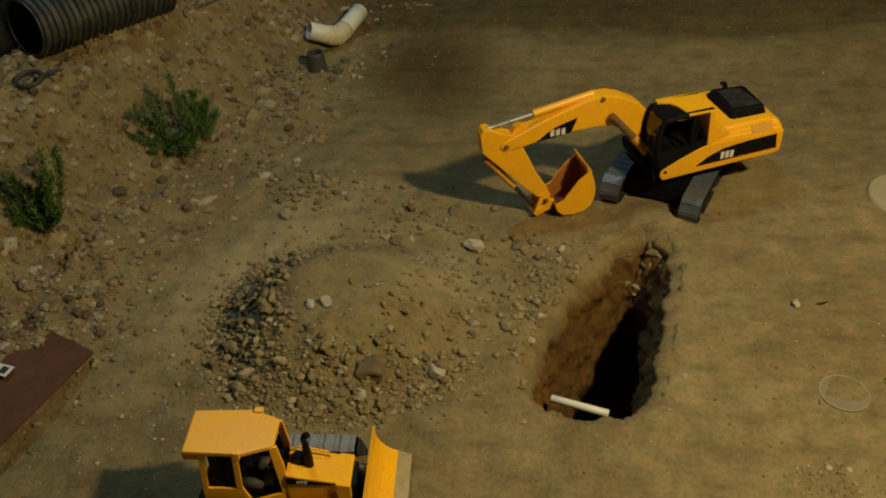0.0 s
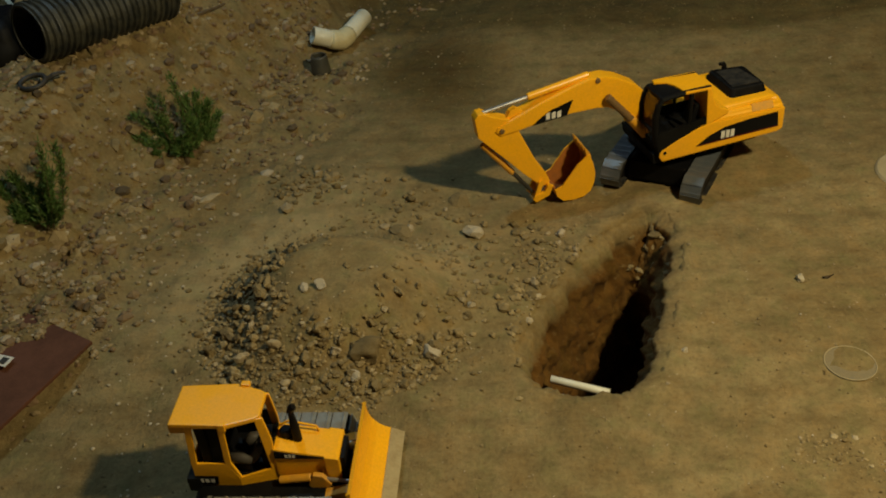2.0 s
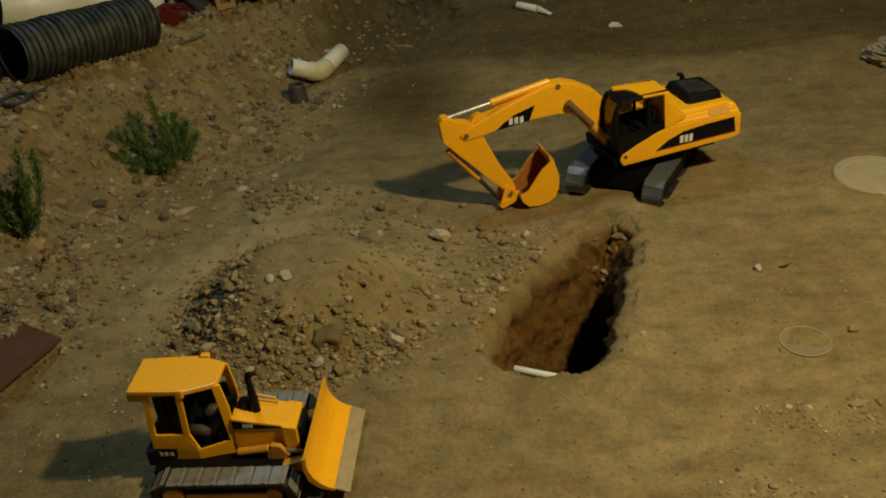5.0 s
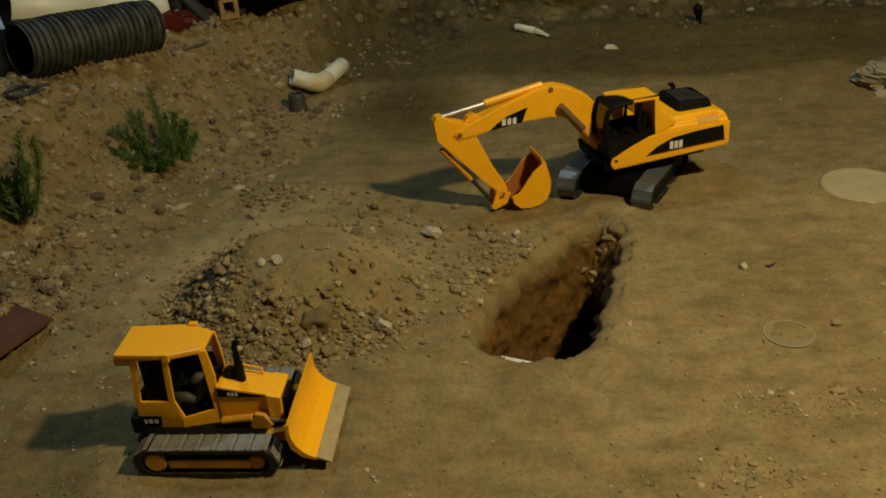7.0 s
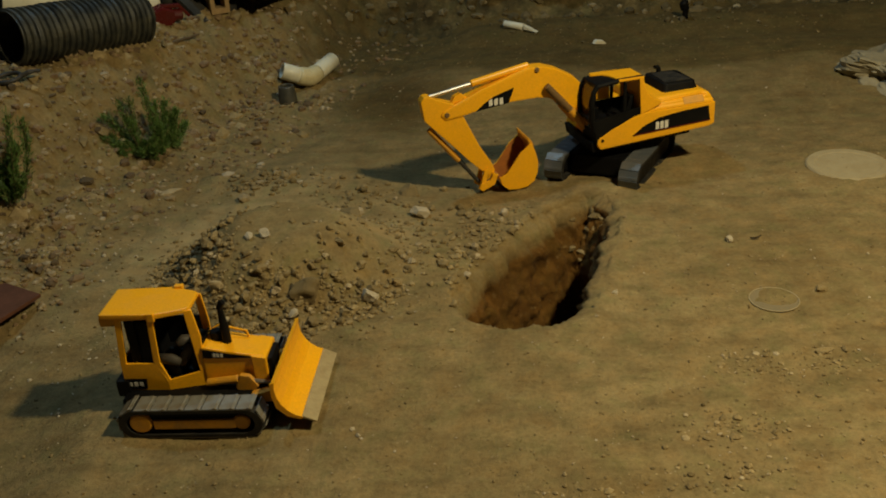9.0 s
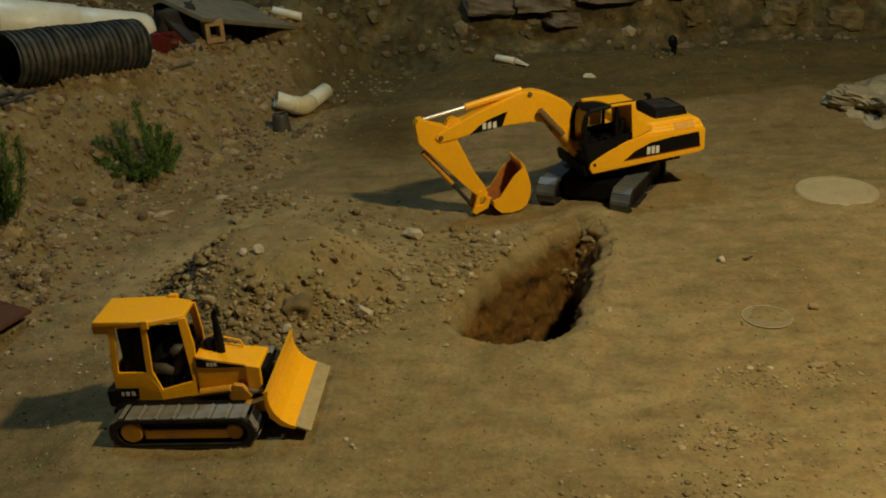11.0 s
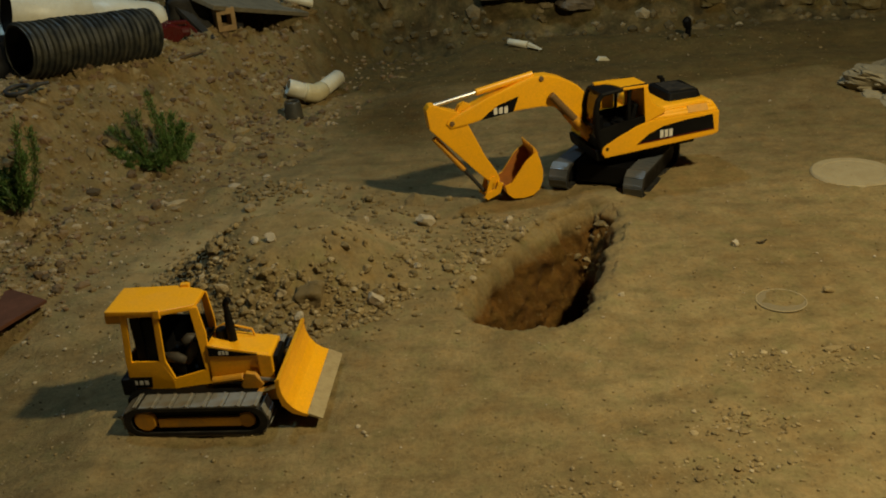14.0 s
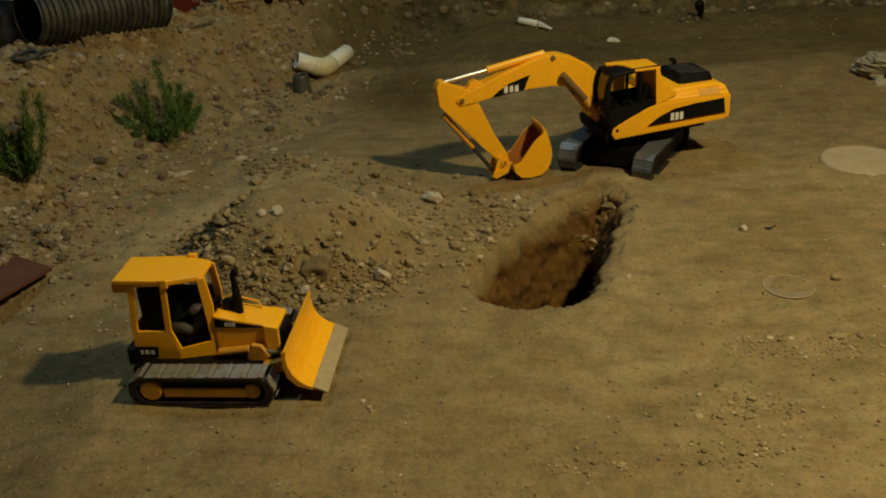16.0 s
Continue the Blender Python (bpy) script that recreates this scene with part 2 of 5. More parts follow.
def bevel(bm, w, seg=2, angle=35):
    if w > 0:
        es = [e for e in bm.edges if e.is_manifold and e.calc_face_angle(0) > radians(angle)]
        bmesh.ops.bevel(bm, geom=es, offset=w, segments=seg, affect="EDGES", profile=0.7, clamp_overlap=True)
    return bm


def box(x0, x1, y0, y1, z0, z1, w=0.0, bm=None, seg=2):
    own = bm or bmesh.new()
    tmp = bmesh.new()
    bmesh.ops.create_cube(tmp, size=1.0)
    for v in tmp.verts:
        v.co = Vector(((x0 + x1) / 2 + v.co.x * (x1 - x0), (y0 + y1) / 2 + v.co.y * (y1 - y0), (z0 + z1) / 2 + v.co.z * (z1 - z0)))
    bevel(tmp, w, seg)
    return merge(own, tmp)


def merge(a, b):
    me = bpy.data.meshes.new("scratch")
    b.to_mesh(me)
    b.free()
    a.from_mesh(me)
    bpy.data.meshes.remove(me)
    return a


def prism(poly, y0, y1, w=0.0, bm=None, seg=2):
    """A side profile of (x, z) drawn out from y0 to y1."""
    own, tmp = bm or bmesh.new(), bmesh.new()
    a = [tmp.verts.new((x, y0, z)) for x, z in poly]
    b = [tmp.verts.new((x, y1, z)) for x, z in poly]
    tmp.faces.new(a)
    tmp.faces.new(b[::-1])
    for i in range(len(poly)):
        j = (i + 1) % len(poly)
        tmp.faces.new((a[i], b[i], b[j], a[j]))
    bmesh.ops.recalc_face_normals(tmp, faces=tmp.faces)
    bevel(tmp, w, seg)
    return merge(own, tmp)


def slab(poly, z0, z1, w=0.0, bm=None, seg=2):
    """A plan outline of (x, y) drawn up from z0 to z1."""
    own, tmp = bm or bmesh.new(), bmesh.new()
    a = [tmp.verts.new((x, y, z0)) for x, y in poly]
    b = [tmp.verts.new((x, y, z1)) for x, y in poly]
    tmp.faces.new(a)
    tmp.faces.new(b[::-1])
    for i in range(len(poly)):
        j = (i + 1) % len(poly)
        tmp.faces.new((a[i], b[i], b[j], a[j]))
    bmesh.ops.recalc_face_normals(tmp, faces=tmp.faces)
    bevel(tmp, w, seg)
    return merge(own, tmp)


def tube(points, radii, seg=16, caps=True, bm=None, closed=False):
    """Round rings along points, with a radius at each."""
    own, tmp = bm or bmesh.new(), bmesh.new()
    pts = [Vector(p) for p in points]
    if not isinstance(radii, (list, tuple)):
        radii = [radii] * len(pts)
    rings, side = [], None
    for i, p in enumerate(pts):
        a, c = (pts[i - 1], pts[(i + 1) % len(pts)]) if closed else (pts[max(i - 1, 0)], pts[min(i + 1, len(pts) - 1)])
        d = (c - a).normalized() if (c - a).length > 1e-9 else Vector((0, 0, 1))
        if side is None:
            side = d.orthogonal().normalized()
        side = (side - d * side.dot(d)).normalized()
        up = d.cross(side)
        rings.append([tmp.verts.new(p + radii[i] * (side * math.cos(k * math.tau / seg) + up * math.sin(k * math.tau / seg))) for k in range(seg)])
    n = len(rings)
    for i in range(n if closed else n - 1):
        for k in range(seg):
            tmp.faces.new((rings[i][k], rings[i][(k + 1) % seg], rings[(i + 1) % n][(k + 1) % seg], rings[(i + 1) % n][k]))
    if caps and not closed:
        tmp.faces.new(rings[0][::-1])
        tmp.faces.new(rings[-1])
    return merge(own, tmp)


def rod(a, b, r, seg=14, bm=None, w=0.0):
    """A round bar from a to b, its rims eased by w."""
    a, b = Vector(a), Vector(b)
    if not w:
        return tube([a, b], [r, r], seg, True, bm)
    d = (b - a).normalized() * w
    return tube([a, a + d, b - d, b], [r - w, r, r, r - w], seg, True, bm)


def spin(a, b, profile, seg=32, bm=None, closed=False, ends=True):
    """A turned form about the axis from a: profile of (way along towards b in metres, radius)."""
    own, tmp = bm or bmesh.new(), bmesh.new()
    a, b = Vector(a), Vector(b)
    d = (b - a).normalized()
    s = d.orthogonal().normalized()
    u = d.cross(s)
    rings = [[tmp.verts.new(a + d * f + r * (s * math.cos(k * math.tau / seg) + u * math.sin(k * math.tau / seg))) for k in range(seg)] for f, r in profile]
    n = len(rings)
    for i in range(n if closed else n - 1):
        for k in range(seg):
            tmp.faces.new((rings[i][k], rings[i][(k + 1) % seg], rings[(i + 1) % n][(k + 1) % seg], rings[(i + 1) % n][k]))
    if ends and not closed:
        tmp.faces.new(rings[0][::-1])
        tmp.faces.new(rings[-1])
    return merge(own, tmp)


def hollow(a, b, outer, inner, seg=32, bm=None):
    """A pipe with a bore."""
    L = (Vector(b) - Vector(a)).length
    e = (outer - inner) * 0.3
    return spin(a, b, [(0, outer - e), (e, outer), (L - e, outer), (L, outer - e), (L, inner + e), (L - e, inner), (e, inner), (0, inner + e)], seg, bm, True)


def smoothstep(a, b, x):
    t = min(1.0, max(0.0, (x - a) / (b - a)))
    return t * t * (3 - 2 * t)


# ---- ground ----
TRENCH = [(0.177, 0.954), (0.151, 1.03), (0.198, 1.155), (0.278, 1.28), (0.35, 1.371), (0.418, 1.418), (0.452, 1.405), (0.470, 1.335), (0.444, 1.220), (0.398, 1.070), (0.374, 0.990), (0.351, 0.947), (0.318, 0.920), (0.249, 0.922)]


def rim_distance(x, y):
    """Distance to the trench's rim, positive inside, and the side it is nearest to."""
    best, inside, n = 9.0, False, len(TRENCH)
    for i in range(n):
        (ax, ay), (bx, by) = TRENCH[i], TRENCH[(i + 1) % n]
        dx, dy = bx - ax, by - ay
        t = min(1, max(0, ((x - ax) * dx + (y - ay) * dy) / (dx * dx + dy * dy)))
        best = min(best, math.hypot(x - ax - t * dx, y - ay - t * dy))
        if (ay > y) != (by > y) and x < (bx - ax) * (y - ay) / (by - ay) + ax:
            inside = not inside
    return best if inside else -best


def fbm(x, y, s, o=4, z=0.0):
    return noise.fractal(Vector((x * s, y * s, z)), 1.0, 2.1, o)


def height(x, y):
    q = -0.9 * x + 0.43 * y
    z = 0.045 * smoothstep(1.05, 1.30, q) + 0.232 * smoothstep(1.26, 1.50, q) + 0.013 * smoothstep(1.45, 1.60, q) + 0.085 * smoothstep(1.9, 2.7, y) * (1 - smoothstep(0.9, 1.3, q))
    wob = 0.05 * fbm(x, 0.0, 2.2, 3, 5.0)
    bank = smoothstep(2.72, 3.06, y + wob) * smoothstep(-0.75, -0.1, x)
    z += 0.40 * bank
    z += 0.5 * smoothstep(1.75, 3.2, q) * (1 - bank) + 0.3 * smoothstep(3.2, 5.0, y)
    # the yard dips towards the plate
    z -= 0.032 * smoothstep(-0.36, -0.54, x) * smoothstep(1.16, 0.92, y) * smoothstep(-1.6, -0.9, x) * smoothstep(-0.2, 0.3, y)
    # the heap of dug soil
    ex, ey = x + 0.185, y - 1.165
    u, v = ex * 0.92 + ey * 0.38, -ex * 0.38 + ey * 0.92
    r = math.sqrt((u / (0.245 if u > 0 else 0.230)) ** 2 + (v / 0.235) ** 2) * (1 + 0.12 * fbm(x, y, 5.0, 2, 9.0))
    heap = 1 - smoothstep(0.30, 1.08, r)
    z += 0.104 * heap + 0.022 * math.exp(-((x - 0.07) ** 2 / 0.008 + (y - 1.19) ** 2 / 0.016))
    near = abs(x) < 1.7 and 0.2 < y < 3.6
    if near:
        rough = 0.3 + 2.3 * smoothstep(0.95, 1.25, q) + 0.9 * heap * (1 - smoothstep(0.15, 0.5, 0.5 + v * 3)) + 0.6 * bank
        z += 0.011 * smoothstep(1.0, 1.3, q) * (1 - bank) * fbm(x, y, 9.0, 4, 14.0)
        z += 0.010 * fbm(x, y, 3.0, 3, 1.0) + 0.0065 * rough * fbm(x, y, 22.0, 4, 2.0) + 0.0022 * fbm(x, y, 75.0, 2, 3.0)
        if bank > 0:
            z += bank * (0.085 * fbm(x, y, 6.0, 5, 4.0) + 0.075 * abs(fbm(x * 0.6, y, 12.0, 4, 6.0)))
        u, v = (x + 0.59) * 0.648 + (y - 2.232) * 0.762, -(x + 0.59) * 0.762 + (y - 2.232) * 0.648
        z -= 0.10 * smoothstep(0.005, 0.035, v) * (1 - smoothstep(0.20, 0.26, v)) * smoothstep(0.08, 0.12, u) * (1 - smoothstep(0.30, 0.40, u))
        z -= 0.018 * math.exp(-((y - 2.50) / 0.09) ** 2) * smoothstep(-0.1, 0.2, x)
        z += 0.016 * math.exp(-((x + 0.30) ** 2 / 0.03 + (y - 1.60) ** 2 / 0.012))
        z += 0.012 * math.exp(-((x - 0.45) ** 2 / 0.006 + (y - 1.475) ** 2 / 0.002))
        z *= 1 - math.exp(-((x - 0.69) ** 2 + (y - 0.968) ** 2) / 0.0028) if abs(x - 0.69) < 0.2 and abs(y - 0.968) < 0.2 else 1.0
        if 0.1 < x < 0.55 and 0.85 < y < 1.5:
            d = rim_distance(x, y)
            z += 0.004 * math.exp(-((d + 0.030) / 0.014) ** 2) - 0.46 * smoothstep(-0.014, 0.012, d)
    return z


def dampness(x, y):
    """How damp the open soil is: the gully under the bank, seeping patches in the yard."""
    d = 0.0
    if -0.9 < x < 2.0 and 1.7 < y < 2.9:
        d = max(d, 0.30 * math.exp(-((x + 0.02) ** 2 / 0.05 + (y - 2.15) ** 2 / 0.10)))
    return d


def olive_darkness(x, y):
    """Olive-darker ground: the gully under the bank, a seeping patch on its way, and two wider areas."""
    a = 0.70 * smoothstep(2.15, 2.42, y + 0.05 * math.sin(2 * x) + 0.06 * fbm(x, y, 4.0, 3, 33.0)) * smoothstep(-0.58, -0.12, x) * (1 - smoothstep(2.9, 4.5, y)) * (1 - smoothstep(1.8, 3.5, x))
    # darker ground behind the pipes
    a = max(a, 0.9 * smoothstep(1.62, 1.85, -0.9 * x + 0.43 * y) * (1 - smoothstep(-0.5, -0.3, x)) * smoothstep(1.2, 1.7, y) * (1 - smoothstep(2.5, 4.0, math.hypot(x, y - 1.5))))
    # slightly darker towards the far right of the yard
    a = max(a, 0.27 * smoothstep(0.35, 1.0, x + 0.25 * fbm(x, y, 2.0, 3, 41.0)) * smoothstep(1.5, 1.95, y) * (1 - smoothstep(1.8, 3.5, x)) * (1 - smoothstep(2.9, 4.5, y)))
    return max(a, 0.55 * math.exp(-((x + 0.02) ** 2 / 0.05 + (y - 2.15) ** 2 / 0.10)))


def paleness(x, y):
    """Paler ground: the smooth path between the slope and the heap, and a patch beside the heap."""
    u, v = (x + 0.37) * 0.62 + (y - 1.37) * 0.78, -(x + 0.37) * 0.78 + (y - 1.37) * 0.62
    return math.exp(-((u / 0.30) ** 2 + (v / 0.12) ** 2)) + 0.7 * math.exp(-(((x - 0.0) / 0.10) ** 2 + ((y - 1.30) / 0.12) ** 2))


def lines(lo, hi, fine_lo, fine_hi, step):
    a = list(np.arange(fine_lo, fine_hi + 1e-9, step))
    g, w = a[-1], step
    up = []
    while g < hi:
        w *= 1.16
        g += w
        up.append(g)
    g, w, down = a[0], step, []
    while g > lo:
        w *= 1.16
        g -= w
        down.append(g)
    return down[::-1] + a + up


XS, YS = lines(-60, 60, -1.15, 1.25, 0.0075), lines(-40, 80, 0.42, 3.15, 0.0085)
verts = [(x, y, height(x, y)) for y in YS for x in XS]
W = len(XS)
faces = [(j * W + i, j * W + i + 1, (j + 1) * W + i + 1, (j + 1) * W + i) for j in range(len(YS) - 1) for i in range(W - 1)]


# ---- the dug trench: walls of rough earth down from a crumbled rim ----
def outline(n):
    """The rim drawn smoothly through its corners."""
    pts, m = [], len(TRENCH)
    for k in range(n):
        f = k * m / n
        i, u = int(f), f - int(f)
        a, b, c, d = (Vector(TRENCH[(i + o) % m]) for o in (-1, 0, 1, 2))
        pts.append(0.5 * (2 * b + (c - a) * u + (2 * a - 5 * b + 4 * c - d) * u * u + (3 * b - a - 3 * c + d) * u ** 3))
    return pts


RIM = outline(330)


def sides(p):
    """How far a rim point belongs to the left wall, the near end and the far end."""
    e = (p.x - 0.255) * 0.927 - (p.y - 0.94) * 0.375
    s = ((p.x - 0.255) * 0.375 + (p.y - 0.94) * 0.927) / 0.5
    return smoothstep(0.02, -0.05, e), 1 - smoothstep(0.0, 0.12, s), smoothstep(0.80, 0.95, s)


def trench_wall(k, t):
    """A point of the wall under rim point k at the depth t (0 at the rim, 1 at the bottom)."""
    p, q, r = RIM[k], RIM[k - 1], RIM[(k + 1) % len(RIM)]
    along_rim = (r - q).normalized()
    inward = Vector((along_rim.y, -along_rim.x))
    left, near, far = sides(p)
    inset = left * 0.062 * max(t, 0.0) ** 0.85 + (1 - left) * (0.006 * t + 0.015 * smoothstep(0.10, 0.22, t))
    inset = inset * (1 - near) * (1 - far) + near * 0.016 * t + far * (0.050 * smoothstep(0.04, 0.35, t) + 0.03 * t)
    g = min(1.0, max(0.0, ((p.x - 0.270) * 0.125 + (p.y - 0.99) * 0.36) / (0.125 ** 2 + 0.36 ** 2)))
    mid = Vector((0.270 + 0.125 * g, 0.99 + 0.36 * g))
    w = (mid - p).length
    flat = p.lerp(mid, min(0.94, inset / w)) + inward * (0.010 + 0.011 * fbm(p.x, p.y, 26.0, 4, 7.0) + 0.004 * fbm(p.x, p.y, 80.0, 2, 8.0))
    v = Vector((flat.x, flat.y, -0.010 - 0.016 * left - (0.33 - 0.04 * far) * t))
    push = smoothstep(0.0, 0.08, t) * (0.016 * noise.fractal(v * 24.0, 1.0, 2.1, 4) + 0.007 * noise.fractal(v * 70.0, 1.0, 2.1, 3))
    return v + Vector((inward.x, inward.y, 0.35)) * push


LEVELS = 46
start, n = len(verts), len(RIM)
trench_damp_shade = []
for k in range(n):
    left, near, far = sides(RIM[k])
    top = trench_wall(k, 0.0)
    out = Vector((RIM[k - 1].y - RIM[(k + 1) % n].y, RIM[(k + 1) % n].x - RIM[k - 1].x)).normalized()
    for d, drop in ((0.050, 0.0), (0.034, -0.0022), (0.015 + 0.006 * left, 0.2), (0.006, 0.55)):
        x, y = top.x + out.x * d, top.y + out.y * d
        z = height(x, y) - drop - (0.005 if drop == 0 else 0.0) if drop <= 0 else 0.002 + top.z * drop + 0.004 * fbm(x, y, 60.0, 3, 9.0)
        verts.append((x, y, z))
        trench_damp_shade.append(0.0 if drop < 0.3 else 0.15 * left)
    for c in range(LEVELS + 1):
        t = c / LEVELS
        v = trench_wall(k, t)
        verts.append(tuple(v))
        # damp on the left and ends; the 0.42 paints the right wall's shade
        trench_damp_shade.append((0.2 + 0.75 * smoothstep(0.0, 0.16, t)) * max(left, 0.8 * far, 0.8 * near) + 0.42 * (1 - left))
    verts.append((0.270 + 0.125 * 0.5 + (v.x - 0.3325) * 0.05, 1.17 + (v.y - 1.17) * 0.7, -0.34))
    trench_damp_shade.append(0.5)
R = LEVELS + 6
faces += [(start + k * R + c, start + ((k + 1) % n) * R + c, start + ((k + 1) % n) * R + c + 1, start + k * R + c + 1) for k in range(n) for c in range(R - 1)]
me = bpy.data.meshes.new("ground")
me.from_pydata(verts, [], faces)
me.materials.append(SOIL)
me.materials.append(MOIST)
me.shade_smooth()
for f in me.polygons:
    x, y = f.center.x, f.center.y
    if x > -0.6 and y + 0.12 * fbm(x, y, 2.5, 3, 12.0) > 2.74:
        f.material_index = 1
damp_shade = me.attributes.new("damp_shade", "FLOAT", "POINT")
damp_shade.data.foreach_set("value", [dampness(v[0], v[1]) for v in verts[:start]] + trench_damp_shade)
olive_dark = me.attributes.new("olive_dark", "FLOAT", "POINT")
olive_dark.data.foreach_set("value", [olive_darkness(v[0], v[1]) for v in verts[:start]] + [0.0] * len(trench_damp_shade))
pale_ground = me.attributes.new("pale_ground", "FLOAT", "POINT")
pale_ground.data.foreach_set("value", [paleness(v[0], v[1]) if -1.2 < v[0] < 1 and 0.5 < v[1] < 2.3 else 0.0 for v in verts])
ground = tagged(new("ground", me), "brown packed dirt yard with a dug trench and heap", "ground", kind="structure")


# ---- stones ----
def stone_mesh(seed, sub=2, rugged=0.5):
    rnd = random.Random(seed)
    bm = bmesh.new()
    bmesh.ops.create_icosphere(bm, subdivisions=sub, radius=0.5)
    off = Vector((rnd.uniform(0, 50), rnd.uniform(0, 50), rnd.uniform(0, 50)))
    sc = Vector((rnd.uniform(0.85, 1.25), rnd.uniform(0.7, 1.0), rnd.uniform(0.5, 0.75)))
    cuts = [(Vector((rnd.gauss(0, 1), rnd.gauss(0, 1), rnd.gauss(0, 1))).normalized(), rnd.uniform(0.22, 0.38)) for _ in range(9)]
    for v in bm.verts:
        p = v.co.copy()
        for nrm, d in cuts:
            k = p.dot(nrm) - d
            if k > 0:
                p -= nrm * k * 0.97
        p *= 1 + rugged * 0.5 * noise.noise(p * 3.0 + off)
        v.co = Vector((p.x * sc.x, p.y * sc.y, p.z * sc.z))
    me = bpy.data.meshes.new("stone")
    bm.to_mesh(me)
    bm.free()
    return me


STONES = [stone_mesh(k) for k in range(10)]
for s in STONES:
    s.materials.append(ROCKY)
CLODS = [stone_mesh(80 + k, 2, 0.9) for k in range(10)]
for s in CLODS:
    s.materials.append(CLOD)
PALES = [stone_mesh(40 + k) for k in range(4)]
for s in PALES:
    s.materials.append(PALE)


def stone(x, y, size, k, label, pale=False, group="", sink=0.3, tall=1.0, turn=None, clod=False):
    rnd = random.Random(int(x * 9000) + int(y * 7000) + k)
    ob = new("clod" if clod else "stone", (PALES if pale else CLODS if clod else STONES)[k % (4 if pale else 10)])
    ob.matrix_basis = pose(x, y, height(x, y) + size * 0.28 * tall * (1 - sink), rnd.uniform(-12, 12), rnd.uniform(-12, 12), rnd.uniform(0, 360) if turn is None else turn) @ Matrix.Diagonal((size, size, size * tall, 1))
    return tagged(ob, label, "clod" if clod else "stone", group)


# ---- crawler tracks, shared by both machines ----
def loop_path(length, tall, ease=0.5, n=9):
    """The side outline of a track belt, (x, z), from its rear round the top."""
    r = tall / 2
    pts = []
    for k in range(n + 1):
        a = radians(-90 - 180 * k / n)
        pts.append((-length / 2 + r + r * math.cos(a), r + r * math.sin(a)))
    for k in range(n + 1):
        a = radians(90 - 180 * k / n)
        pts.append((length / 2 - r + r * math.cos(a), r + r * math.sin(a)))
    return pts


def along(path, d):
    """The point and direction at the distance d round a closed outline."""
    n = len(path)
    for i in range(n):
        a, b = Vector(path[i]), Vector(path[(i + 1) % n])
        L = (b - a).length
        if d <= L and L > 0:
            return a + (b - a) * d / L, (b - a).normalized()
        d -= L
    return Vector(path[0]), (Vector(path[1]) - Vector(path[0])).normalized()


def track_unit(parent, y0, y1, length, tall, x0, pads, pad_material, belt_material, frame_material, grouser, z0=0.0, fill=0.44):
    """One crawler: belt, shoes, sprocket, idler, side frame."""
    out = loop_path(length, tall)
    bm = bmesh.new()
    inner = [(x * (1 - 0.011 / length * 2), tall / 2 + (z - tall / 2) * (1 - 0.011 / tall)) for x, z in out]
    n = len(out)
    rows = [[bm.verts.new((x0 + p[0], y, z0 + p[1])) for p in q] for q, y in ((out, y0), (out, y1), (inner, y1), (inner, y0))]
    for a in range(4):
        for i in range(n):
            j = (i + 1) % n
            bm.faces.new((rows[a][i], rows[a][j], rows[(a + 1) % 4][j], rows[(a + 1) % 4][i]))
    unit = part("track", bm, belt_material, parent, "dark dusty rubber crawler track")
    total = sum((Vector(out[i]) - Vector(out[(i + 1) % n])).length for i in range(n))
    bm = bmesh.new()
    step = total / pads
    w = step * fill
    a0 = (y1 - y0) * 0.02
    for co in ((-w, 0.0), (w, 0.0), (w, 0.0018), (w * 0.75, 0.002), (w * 0.66, grouser), (w * 0.42, grouser), (w * 0.35, 0.002), (-w, 0.0018)):
        bm.verts.new((co[0], -(y1 - y0) / 2 + a0, co[1]))
        bm.verts.new((co[0], (y1 - y0) / 2 - a0, co[1]))
    v = list(bm.verts)
    m = len(v) // 2
    bm.faces.new([v[2 * i] for i in range(m)])
    bm.faces.new([v[2 * i + 1] for i in range(m)][::-1])
    for i in range(m):
        j = (i + 1) % m
        bm.faces.new((v[2 * i], v[2 * i + 1], v[2 * j + 1], v[2 * j]))
    bmesh.ops.recalc_face_normals(bm, faces=bm.faces)
    shoe = bpy.data.meshes.new("shoe")
    bm.to_mesh(shoe)
    bm.free()
    shoe.materials.append(pad_material)
    for k in range(pads):
        p, d = along(out, (k + 0.5) * step)
        ob = new("shoe", shoe)
        ob.parent = unit
        nrm = Vector((-d.y, d.x))
        ob.matrix_basis = Matrix(((d.x, 0, nrm.x, x0 + p.x), (0, 1, 0, (y0 + y1) / 2), (d.y, 0, nrm.y, z0 + p.y), (0, 0, 0, 1)))
    return unit


